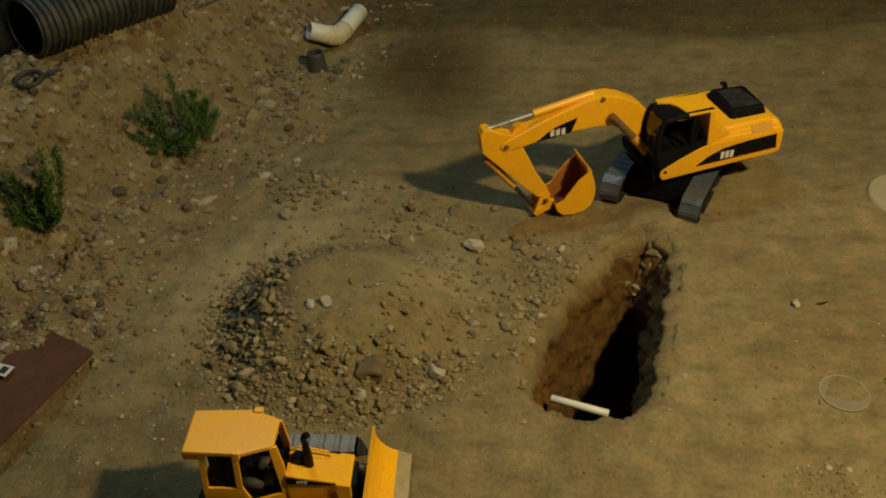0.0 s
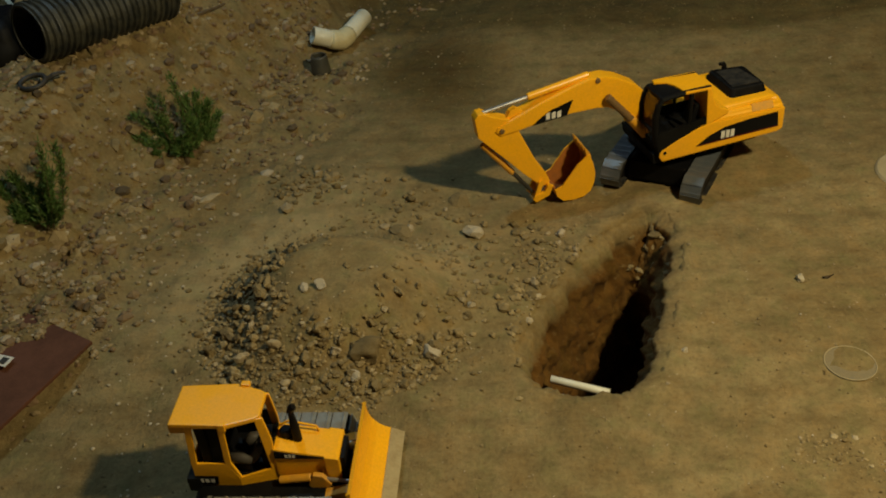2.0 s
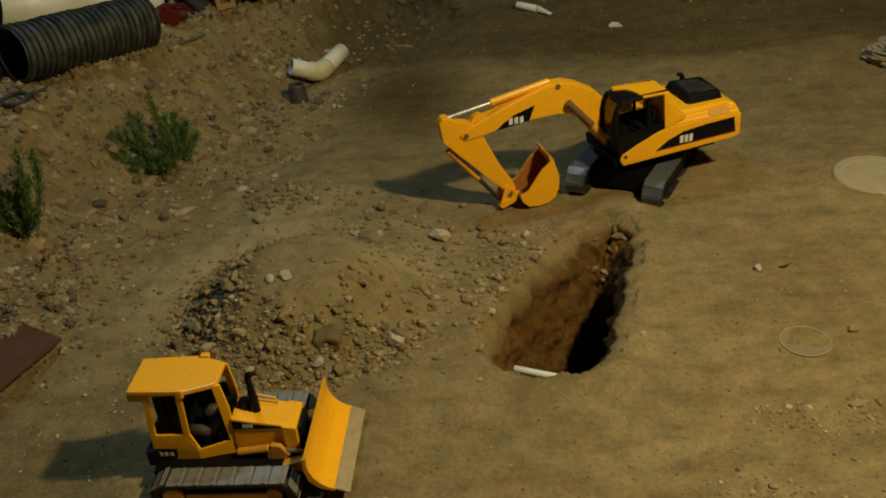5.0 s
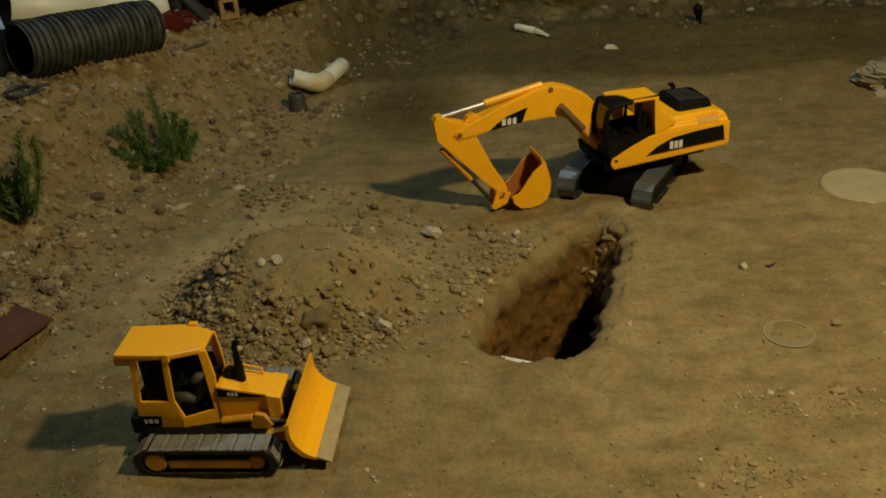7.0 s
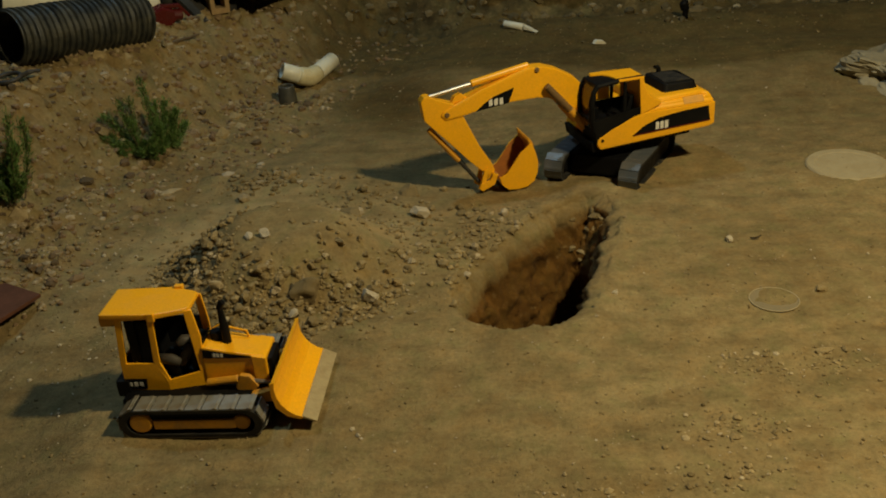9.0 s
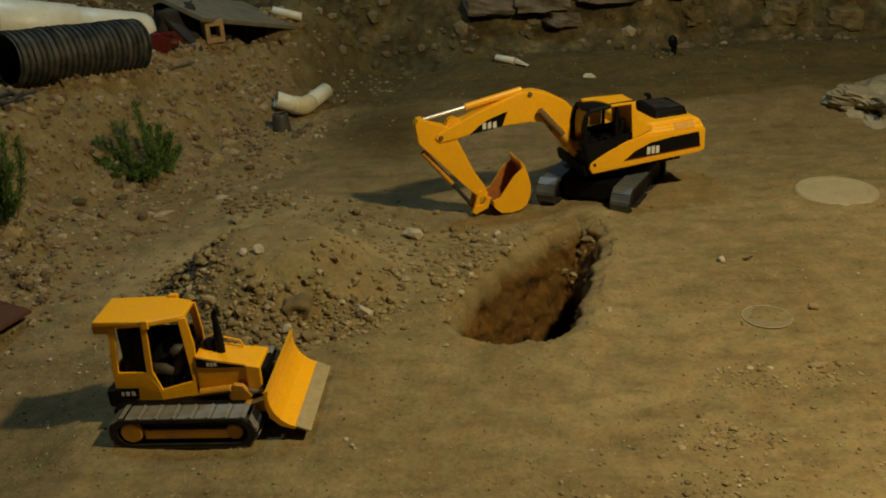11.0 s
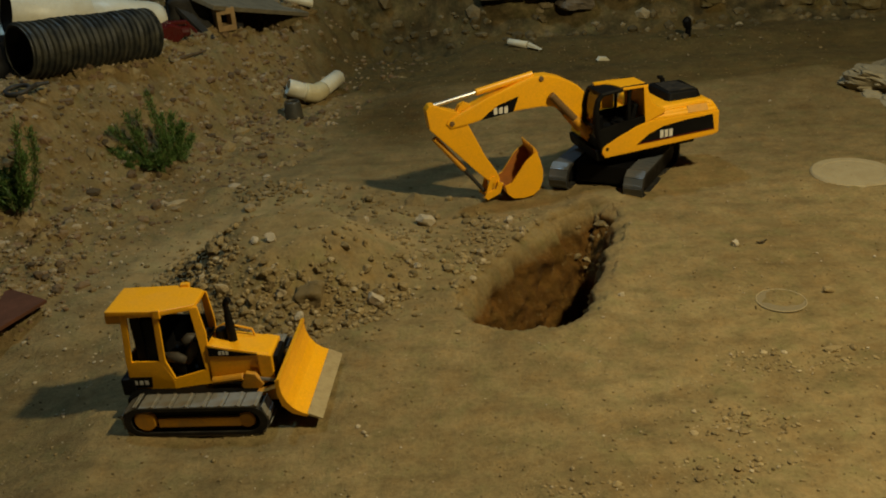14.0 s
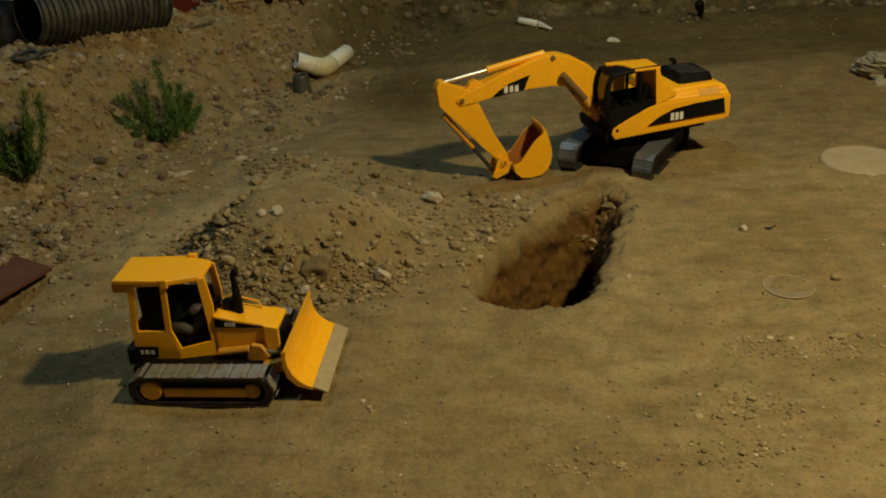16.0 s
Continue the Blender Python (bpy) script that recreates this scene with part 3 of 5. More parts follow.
# ---- excavator ----
def excavator():
    ex = thing("toy_excavator", pose(0.510, 1.598, 0.0, 0, 0, 196.5), "yellow and black plastic toy excavator with folded arm, on dirt", "toy excavator")
    # undercarriage turned under the body
    under = box(-0.085, 0.085, -0.070, 0.055, 0.012, 0.056, 0.006)
    merge(under, rod((0, 0, 0.045), (0, 0, 0.092), 0.058, 28))
    part("belly", prism([(0.085, 0.075), (0.09, 0.10), (-0.15, 0.10), (-0.15, 0.085)], -0.075, 0.078, 0.003), BLACK, ex, "black belly plate")
    turn = pose(0, 0, 0, 0, 0, 242 - 196.5)
    base = part("undercarriage", under, BLACK, ex, "black undercarriage and turntable")
    base.matrix_basis = turn
    for a, b in ((0.058, 0.102), (-0.117, -0.073)):
        t = track_unit(base, a, b, 0.288, 0.056, -0.012, 30, TRACKSTEEL, RUBBER, BLACK, 0.0024, 0.0, 0.49)
        fr = prism([(-0.13, 0.03), (-0.115, 0.012), (0.095, 0.012), (0.108, 0.03), (0.095, 0.046), (-0.115, 0.046)], a + 0.006, b - 0.006, 0.003)
        part("track_frame", fr, BLACK, base, "black side frame with rollers")
    # upper body
    floor_side = [(0.072, 0.084), (0.080, 0.098), (0.078, 0.112), (0.04, 0.131), (0.0, 0.147), (-0.032, 0.1545), (-0.203, 0.1545), (-0.204, 0.103), (-0.19, 0.0985)]
    bm = prism(floor_side, -0.088, 0.090, 0.004, None)
    upper = prism([(-0.034, 0.154), (-0.036, 0.178), (-0.176, 0.180), (-0.196, 0.174), (-0.2035, 0.154)], -0.088, 0.090, 0.0)
    for v in upper.verts:
        if v.co.z > 0.16:
            v.co.y *= 0.84
    bevel(upper, 0.011, 4, 20)
    merge(bm, upper)
    part("body", bm, YELLOW, ex, "yellow body and counterweight")
    # rear bulge of the counterweight
    bm = prism([(-0.19, 0.105), (-0.204, 0.107), (-0.2095, 0.125), (-0.208, 0.158), (-0.200, 0.168), (-0.19, 0.170)], -0.062, 0.062, 0.0)
    bevel(bm, 0.012, 4, 30)
    part("counterweight", bm, YELLOW, ex, "", True)
    # black side stripe with a white mark, both sides
    stripe = [(-0.003, 0.1045), (-0.030, 0.1235), (-0.066, 0.1375), (-0.12, 0.144), (-0.186, 0.1475), (-0.1915, 0.113), (-0.10, 0.109)]
    for y0, y1, s in ((0.0895, 0.0912, 1), (-0.0895, -0.0878, -1)):
        st = part("stripe", prism(stripe, y0, y1), BLACK, ex, "black side stripe")
        edge = prism([(-0.003, 0.1045), (-0.10, 0.109), (-0.1915, 0.113), (-0.1915, 0.1152), (-0.10, 0.1115), (-0.008, 0.1070)], y0 + s * 0.0004, y1 + s * 0.0004)
        part("red_line", edge, REDP, st)
        bm = bmesh.new()
        for x0, x1 in ((-0.066, -0.058), (-0.077, -0.069), (-0.088, -0.080)):
            prism([(x0, 0.1125), (x1, 0.1115), (x1, 0.129), (x0, 0.129)], y0 + s * 0.0006, y1 + s * 0.0006, 0, bm)
        part("mark", bm, MARK, st, "white printed bars")
    vent = box(-0.176, -0.127, 0.0, 0.0016, 0.158, 0.172, 0.0004)
    for v in vent.verts:
        v.co.y += 0.0893 - (v.co.z - 0.154) * 0.6
    part("vent_panel", vent, YELLOWWORN, ex, "dull vent panel")
    part("latch", rod((0.068, 0.088, 0.105), (0.068, 0.0915, 0.105), 0.0035, 10), BLACK, ex)
    # black engine hood: a raised lid with rounded shoulders
    bm = slab([(-0.180, -0.052), (-0.095, -0.060), (-0.089, -0.050), (-0.090, 0.050), (-0.097, 0.057), (-0.176, 0.057), (-0.183, 0.050), (-0.186, -0.044)], 0.170, 0.1965, 0.0, None, 3)
    for v in bm.verts:
        if v.co.z > 0.19:
            v.co.x = -0.137 + (v.co.x + 0.137) * 0.80
            v.co.y = 0.002 + (v.co.y - 0.002) * 0.84
    bevel(bm, 0.006, 3, 20)
    hood = part("engine_hood", bm, BLACK, ex, "raised black engine hood with rounded shoulders")
    part("hood_panel", slab([(-0.158, -0.034), (-0.108, -0.036), (-0.103, 0.040), (-0.168, 0.040)], 0.196, 0.1985, 0.001), RUBBER, hood, "grey dusty top panel")
    part("hood_stub", tube([(-0.133, -0.046, 0.19), (-0.133, -0.047, 0.202), (-0.130, -0.047, 0.207), (-0.121, -0.045, 0.209)], [0.0055, 0.0055, 0.005, 0.004], 10), BLACK, hood, "short black exhaust stub")
    # cab
    cab = part("cab", prism([(0.085, 0.122), (0.080, 0.096), (0.0, 0.10), (-0.03, 0.15), (-0.03, 0.155), (0.074, 0.135)], 0.014, 0.0885, 0.002), BLACK, ex, "black cab with open side window")
    for y, r in ((0.0835, 0.0062), (0.0175, 0.005)):
        part("front_post", tube([(0.084, y, 0.122), (0.090, y, 0.150), (0.0915, y, 0.190), (0.087, y, 0.214), (0.078, y, 0.2275)], [r, r * 1.1, r * 1.1, r, r * 0.9], 10), BLACK, cab)
        part("roof_rail", tube([(0.080, y, 0.2265), (0.03, y, 0.2325), (-0.026, y, 0.2335)], [r * 0.85] * 3, 8), BLACK, cab)
        part("middle_post", tube([(0.016, y, 0.130), (0.014, y, 0.232)], [r * 0.8] * 2, 8), BLACK, cab)
    for x, z, r in ((0.0905, 0.152, 0.004), (0.079, 0.227, 0.005), (0.084, 0.124, 0.0045)):
        part("cross_bar", tube([(x, 0.0835, z), (x, 0.0175, z)], [r] * 2, 8), BLACK, cab)
    part("windscreen", prism([(0.0865, 0.128), (0.0895, 0.152), (0.0905, 0.190), (0.086, 0.213), (0.078, 0.226), (0.0765, 0.2255), (0.0842, 0.213), (0.0888, 0.190), (0.0878, 0.152), (0.0848, 0.128)], 0.020, 0.081), SMOKE, cab, "dark smoked windscreen")
    part("sill", prism([(0.086, 0.13), (0.076, 0.103), (0.066, 0.112), (0.0, 0.146), (-0.028, 0.157), (-0.028, 0.168), (0.02, 0.162), (0.088, 0.150)], 0.082, 0.0895, 0.001), BLACK, cab, "black lower window sill")
    # yellow rear pillar and roof
    bm = prism([(-0.022, 0.150), (-0.0165, 0.233), (-0.026, 0.2345), (-0.031, 0.213), (-0.039, 0.195), (-0.053, 0.183), (-0.07, 0.177), (-0.07, 0.168)], 0.012, 0.090, 0.003)
    part("rear_pillar", bm, YELLOW, cab, "yellow rear cab wall")
    bm = slab([(-0.028, 0.012), (0.068, 0.012), (0.070, 0.024), (0.048, 0.034), (0.039, 0.048), (0.034, 0.068), (0.031, 0.089), (-0.028, 0.089)], 0.2305, 0.2365, 0.0022)
    part("roof", bm, YELLOW, cab, "yellow roof panel")
    bm = slab([(0.0705, 0.0255), (0.083, 0.030), (0.086, 0.050), (0.082, 0.074), (0.074, 0.086), (0.0325, 0.088), (0.0355, 0.068), (0.0405, 0.0485), (0.049, 0.035)], 0.2265, 0.2345, 0.002)
    for v in bm.verts:
        v.co.z -= 0.10 * max(0.0, v.co.x - 0.05)
    part("roof_hatch", bm, BLACK, cab, "dark rounded front roof hatch")
    seat = box(0.0, 0.036, 0.034, 0.070, 0.135, 0.148, 0.004)
    merge(seat, prism([(-0.006, 0.14), (0.008, 0.14), (-0.006, 0.190), (-0.016, 0.190)], 0.036, 0.068, 0.004))
    part("seat", seat, BLACK, cab, "small black seat")
    part("console", box(0.055, 0.072, 0.02, 0.04, 0.13, 0.165, 0.003), BLACK, cab)
    part("far_wall", prism([(-0.022, 0.174), (-0.008, 0.174), (-0.006, 0.222), (-0.022, 0.226)], 0.0125, 0.0160, 0.001), YELLOW, cab, "yellow inner rear corner of the cab")
    part("far_guard", prism([(0.018, 0.172), (0.050, 0.172), (0.056, 0.190), (0.050, 0.208), (0.030, 0.214), (0.018, 0.206)], 0.0100, 0.0135, 0.001), YELLOW, cab, "yellow plate outside the far window")
    part("far_panel", prism([(-0.024, 0.128), (0.080, 0.128), (0.080, 0.160), (0.055, 0.170), (-0.024, 0.174)], 0.0125, 0.0160, 0.001), BLACK, cab, "black inner panel below the far window")
    # boom with its mark
    boom_side = [(0.050, 0.150), (0.075, 0.205), (0.105, 0.236), (0.142, 0.257), (0.172, 0.267), (0.205, 0.268), (0.240, 0.259), (0.315, 0.235), (0.372, 0.212), (0.402, 0.200), (0.408, 0.192), (0.398, 0.180), (0.362, 0.184), (0.330, 0.190), (0.25, 0.199), (0.190, 0.200), (0.165, 0.196), (0.138, 0.180), (0.112, 0.155), (0.088, 0.128), (0.060, 0.130)]
    boom = part("boom", prism(boom_side, -0.018, 0.018, 0.004), YELLOW, ex, "curved yellow boom")
    for y0, y1 in ((0.0175, 0.0192), (-0.0192, -0.0175)):
        mk = part("boom_stripe", prism([(0.330, 0.1905), (0.313, 0.204), (0.290, 0.2175), (0.243, 0.231), (0.256, 0.199)], y0, y1), BLACK, boom, "black wedge on the boom")
        bm = bmesh.new()
        s = 0.0006 if y0 > 0 else -0.0006
        for x0 in (0.293, 0.281, 0.269):
            prism([(x0, 0.199), (x0 + 0.008, 0.198), (x0 + 0.008, 0.211), (x0, 0.214)], y0 + s, y1 + s, 0, bm)
        part("boom_mark", bm, MARK, boom, "white printed bars")
    for p in ((0.395, 0.192), (0.190, 0.262), (0.166, 0.221)):
        part("pin", rod((p[0], -0.021, p[1]), (p[0], 0.021, p[1]), 0.0055, 12, None, 0.001), BROWNROD, boom)
    lug = prism([(0.345, 0.222), (0.362, 0.232), (0.374, 0.226), (0.385, 0.208)], -0.008, 0.008, 0.002)
    part("boom_lug", lug, YELLOW, boom)
    for y in (0.027, -0.027):
        c = part("lift_cylinder", rod((0.118, y, 0.165), (0.082, y, 0.120), 0.0095, 16, None, 0.001), YELLOWWORN, ex, "yellow lift cylinder")
        part("lift_rod", rod((0.172, y, 0.226), (0.112, y, 0.158), 0.008, 14, None, 0.001), BROWNROD, c, "dark soiled rod")
    c = part("stick_cylinder", rod((0.203, 0, 0.270), (0.334, 0, 0.2475), 0.0075, 18, None, 0.0015), YELLOW, ex, "yellow cylinder on the boom")
    part("stick_rod", rod((0.33, 0, 0.248), (0.438, 0, 0.231), 0.0042, 12), SILVER, c, "bare silver rod")
    # stick
    stick = [(0.449, 0.226), (0.442, 0.236), (0.431, 0.237), (0.412, 0.226), (0.376, 0.212), (0.361, 0.190), (0.352, 0.170), (0.324, 0.108), (0.300, 0.068), (0.291, 0.046), (0.303, 0.037), (0.315, 0.042), (0.350, 0.078), (0.392, 0.126), (0.444, 0.184)]
    part("stick", prism(stick, -0.0145, 0.0145, 0.003), YELLOW, ex, "tapered yellow stick arm")
    c = part("bucket_cylinder", rod((0.433, 0, 0.160), (0.370, 0, 0.078), 0.0068, 14, None, 0.001), YELLOWWORN, ex, "yellow bucket cylinder")
    part("bucket_rod", rod((0.373, 0, 0.082), (0.327, 0, 0.020), 0.0045, 12), IRON, c, "dark bucket rod")
    bm = bmesh.new()
    for y in (-0.019, 0.019):
        prism([(0.333, 0.012), (0.325, 0.004), (0.296, 0.016), (0.286, 0.038), (0.300, 0.042), (0.306, 0.027), (0.328, 0.022)], y - 0.0035, y + 0.0035, 0.0015, bm)
        prism([(0.318, 0.052), (0.306, 0.058), (0.318, 0.012), (0.330, 0.014)], y * 0.9 - 0.003, y * 0.9 + 0.003, 0.0015, bm)
    rod((0.325, -0.022, 0.014), (0.325, 0.022, 0.014), 0.0045, 10, bm)
    rod((0.297, -0.024, 0.040), (0.297, 0.024, 0.040), 0.0045, 10, bm)
    part("bucket_link", bm, YELLOW, ex, "yellow bucket linkage")
    # bucket: curved shell, two side plates, teeth
    curve = [(0.213, 0.107), (0.204, 0.084), (0.1985, 0.060), (0.200, 0.036), (0.208, 0.016), (0.224, 0.005), (0.246, 0.002), (0.270, 0.005), (0.284, 0.018), (0.289, 0.036)]
    bm = bmesh.new()
    thick = 0.004
    ins = []
    for i, p in enumerate(curve):
        a, b = Vector(curve[max(i - 1, 0)]), Vector(curve[min(i + 1, len(curve) - 1)])
        d = (b - a).normalized()
        ins.append((p[0] - d.y * thick, p[1] + d.x * thick))
    loop = curve + ins[::-1]
    prism(loop, -0.037, 0.037, 0.0, bm)
    bucket = part("bucket", bm, [YELLOW, RUSTBUCKET], ex, "yellow digging bucket, soiled inside", False)
    for f in bucket.data.polygons:
        c0 = f.center
        if abs(f.normal.y) < 0.5:
            mid = Vector((0.245, 0.06))
            if (Vector((c0.x, c0.z)) - mid).dot(Vector((f.normal.x, f.normal.z))) < 0:
                f.material_index = 1
    for y0, y1 in ((0.0345, 0.0385), (-0.0385, -0.0345)):
        plate = part("side_plate", prism(curve + [(0.272, 0.043), (0.240, 0.086)], y0, y1, 0.001), [YELLOW, RUSTBUCKET], bucket)
        for f in plate.data.polygons:
            if f.normal.y * y0 < -0.02:
                f.material_index = 1
    for k in range(5):
        y = -0.031 + k * 0.0155
        part("tooth", prism([(0.207, 0.098), (0.218, 0.099), (0.222, 0.119), (0.2195, 0.120), (0.2105, 0.108)], y - 0.005, y + 0.005, 0.0012), YELLOWWORN, bucket, "soiled tooth")
    return ex


excavator()


# ---- bulldozer ----
def bulldozer():
    dz = thing("toy_bulldozer", pose(-0.25, 0.762, 0.0, 0, 0, -2.5), "yellow plastic toy bulldozer with blade raised, on packed dirt", "toy bulldozer")
    for a, b, s in ((-0.1, -0.064, -1), (0.064, 0.1, 1)):
        t = track_unit(dz, a, b, 0.212, 0.047, 0.0175, 19, PADS, RUBBER, BLACK, 0.0034, 0.0, 0.465)
        part("roller_frame", box(-0.038, 0.083, min(a, b) + 0.002, max(a, b) - 0.002, 0.0135, 0.0290, 0.002), YELLOWWORN, t, "yellow track frame")
        part("sprocket", rod((-0.057, a + 0.001, 0.0245), (-0.057, b - 0.001, 0.0245), 0.0165, 22, None, 0.002), YELLOWWORN, t, "round yellow drive cover")
        part("idler", rod((0.092, a + 0.003, 0.0225), (0.092, b - 0.003, 0.0225), 0.0125, 18, None, 0.002), YELLOWWORN, t, "yellow front idler")
        part("side_guard", prism([(-0.07, 0.006), (0.095, 0.006), (0.105, 0.012), (0.105, 0.036), (-0.06, 0.040), (-0.078, 0.03)], min(a, b) + 0.007, max(a, b) - 0.007, 0.001), BLACK, t)
    part("chassis", box(-0.095, 0.105, -0.062, 0.062, 0.016, 0.040, 0.004), BLACK, dz, "black chassis")
    part("rear_hitch", box(-0.109, -0.088, -0.042, 0.042, 0.032, 0.060, 0.004), BLACK, dz, "black rear hitch block")
    # cab: tapered towards the front
    plan = [(-0.094, -0.0365), (-0.030, -0.0375), (0.027, -0.0245), (0.027, 0.0245), (-0.030, 0.0375), (-0.094, 0.0365)]
    low = slab([(-0.097, -0.0365), (-0.029, -0.0375), (0.027, -0.0245), (0.027, 0.0245), (-0.029, 0.0375), (-0.097, 0.0365)], 0.040, 0.054, 0.0)
    cab = part("cab", low, YELLOW, dz, "yellow cab with open windows")
    for s in (-1, 1):

        def wall(pts, th=0.004, ww=0.001, wname="window_post"):
            """A side panel of (x, z) that follows the cab's plan."""
            tmp = prism(pts, -th / 2, th / 2, ww)
            for v in tmp.verts:
                x = v.co.x
                edge = 0.0365 if x < -0.03 else 0.0375 - 0.013 * (x + 0.03) / 0.057
                v.co.y += s * (edge - 0.002)
            part(wname, tmp, YELLOW, cab)

        wall([(-0.097, 0.050), (-0.029, 0.050), (-0.029, 0.058), (-0.043, 0.087), (-0.096, 0.087)])
        wall([(-0.0965, 0.085), (-0.0875, 0.085), (-0.078, 0.170), (-0.088, 0.170)])
        wall([(-0.0455, 0.085), (-0.030, 0.053), (-0.0255, 0.056), (-0.036, 0.088), (-0.0315, 0.170), (-0.040, 0.170)])
        wall([(-0.030, 0.050), (0.0265, 0.050), (0.0265, 0.066), (-0.027, 0.057)])
        wall([(0.0185, 0.062), (0.0265, 0.062), (0.0285, 0.125), (0.0235, 0.170), (0.0125, 0.170)])
        wall([(-0.088, 0.161), (-0.034, 0.163), (-0.034, 0.170), (-0.088, 0.170)])
    back = bmesh.new()
    box(-0.0965, -0.0925, -0.034, 0.034, 0.050, 0.090, 0.001, back)
    part("back_wall", back, YELLOW, cab)
    front = bmesh.new()
    box(0.0235, 0.0275, -0.0225, 0.0225, 0.085, 0.112, 0.001, front)
    part("firewall", front, BLACK, cab)
    part("cab_floor", slab([(-0.09, -0.034), (-0.03, -0.035), (0.022, -0.022), (0.022, 0.022), (-0.03, 0.035), (-0.09, 0.034)], 0.0535, 0.0565), BLACK, cab)
    roof = slab([(-0.109, -0.038), (-0.026, -0.041), (0.012, -0.028), (0.020, -0.0225), (0.020, 0.0225), (0.012, 0.028), (-0.026, 0.041), (-0.109, 0.038)], 0.166, 0.1735, 0.002)
    part("roof", roof, YELLOW, cab, "flat yellow canopy roof")
    part("roof_light", box(-0.020, -0.007, 0.034, 0.043, 0.170, 0.1775, 0.0015), YELLOW, cab, "small yellow roof lug")
    part("roof_lug", box(-0.036, -0.026, -0.0432, -0.037, 0.162, 0.1755, 0.001), YELLOW, cab)
    part("rear_box", box(-0.112, -0.088, -0.036, 0.036, 0.152, 0.1665, 0.003), YELLOWWORN, cab, "yellow rear air box")
    sticker = part("sticker", prism([(-0.0965, 0.044), (-0.063, 0.044), (-0.061, 0.061), (-0.0965, 0.061)], -0.0387, -0.0366), BLACK, cab, "black side sticker")
    bm = bmesh.new()
    for x0 in (-0.090, -0.0815, -0.073):
        box(x0, x0 + 0.0055, -0.0392, -0.0386, 0.0490, 0.0560, 0, bm)
    part("sticker_mark", bm, MARK, sticker, "white printed bars")
    # seat and levers
    seat = box(-0.060, -0.012, -0.026, 0.028, 0.056, 0.085, 0.006)
    merge(seat, prism([(-0.072, 0.060), (-0.040, 0.070), (-0.044, 0.150), (-0.070, 0.156)], -0.027, 0.029, 0.006))
    # black sheet added on the far side to keep the cab's inside dark
    merge(seat, box(-0.070, 0.018, 0.0315, 0.0345, 0.056, 0.128, 0.001))
    part("seat", seat, BLACK, cab, "dark seat")
    arm = tube([(-0.040, -0.024, 0.088), (-0.022, -0.024, 0.086), (-0.010, -0.022, 0.080)], [0.0075, 0.0085, 0.007], 12)
    merge(arm, tube([(-0.012, -0.018, 0.075), (0.002, -0.016, 0.095), (0.006, -0.014, 0.108)], [0.0075, 0.008, 0.006], 10))
    merge(arm, tube([(-0.016, -0.008, 0.100), (-0.008, 0.0, 0.104), (0.002, 0.006, 0.102)], [0.007, 0.009, 0.007], 12))
    part("console", arm, SEAT, cab, "grey-brown armrest and levers", True)
    # added panel: darkens the rear window and hides the ground beyond
    part("dark_backing", box(-0.079, -0.064, -0.031, 0.031, 0.0565, 0.158, 0.003), BLACK, cab, "black panel added to darken the cab behind the seat")
    part("dashboard", box(0.004, 0.022, -0.018, 0.019, 0.057, 0.112, 0.003), BLACK, cab)
    # hood
    hood_side = [(0.024, 0.048), (0.100, 0.045), (0.118, 0.052), (0.1195, 0.0885), (0.06, 0.0995), (0.026, 0.107)]
    hood = part("hood", prism(hood_side, -0.0265, 0.0265, 0.0025), YELLOW, dz, "sloping yellow engine hood")
    for y0, y1, s in ((-0.0279, -0.0262, -1), (0.0262, 0.0279, 1)):
        st = part("hood_stripe", prism([(0.028, 0.1035), (0.06, 0.096), (0.104, 0.0885), (0.070, 0.0875), (0.0275, 0.0885)], y0, y1), BLACK, hood, "black stripe on the hood")
        bm = bmesh.new()
        for x0 in (0.043, 0.0485, 0.054):
            box(x0, x0 + 0.004, y0 + s * 0.0005, y1 + s * 0.0005, 0.0905, 0.0965, 0, bm)
        part("hood_mark", bm, MARK, hood, "white printed bars")
    part("radiator_shroud", prism([(0.1005, 0.040), (0.1205, 0.043), (0.1215, 0.0875), (0.1000, 0.0915)], -0.0295, 0.0295, 0.0015), YELLOW, hood, "yellow radiator surround")
    part("grille", box(0.1185, 0.1285, -0.022, 0.022, 0.040, 0.083, 0.003), BLACK, hood, "black front grille")
    bm = tube([(0.028, 0.019, 0.1085), (0.043, 0.019, 0.1175), (0.084, 0.019, 0.106), (0.086, 0.019, 0.096)], [0.0018] * 4, 8)
    part("grab_rail", bm, YELLOW, hood, "thin yellow grab rail")
    ex_bm = tube([(0.058, 0.0, 0.094), (0.058, 0.0, 0.125), (0.0575, 0.0, 0.150), (0.0565, 0.0, 0.158), (0.0595, 0.0, 0.165), (0.0635, 0.0, 0.168)], [0.0072, 0.0068, 0.0045, 0.0048, 0.0055, 0.005], 14)
    part("exhaust_pipe", ex_bm, BLACK, hood, "black exhaust stack")
    pre = rod((0.042, 0.004, 0.098), (0.042, 0.004, 0.118), 0.009, 14, None, 0.002)
    part("air_cleaner", pre, BLACK, hood, "black air cleaner pot")
    for s in (-1, 1):
        part("fender", box(-0.090, 0.060, min(s * 0.028, s * 0.062), max(s * 0.028, s * 0.062), 0.0360, 0.0405, 0.001), BLACK, dz, "black fender deck")
        c = part("blade_cylinder", rod((0.030, s * 0.036, 0.051), (0.078, s * 0.036, 0.057), 0.0062, 14, None, 0.001), YELLOWWORN, dz, "yellow blade cylinder")
        part("cylinder_rod", rod((0.076, s * 0.036, 0.0568), (0.135, s * 0.036, 0.048), 0.0032, 10), SILVER, c)
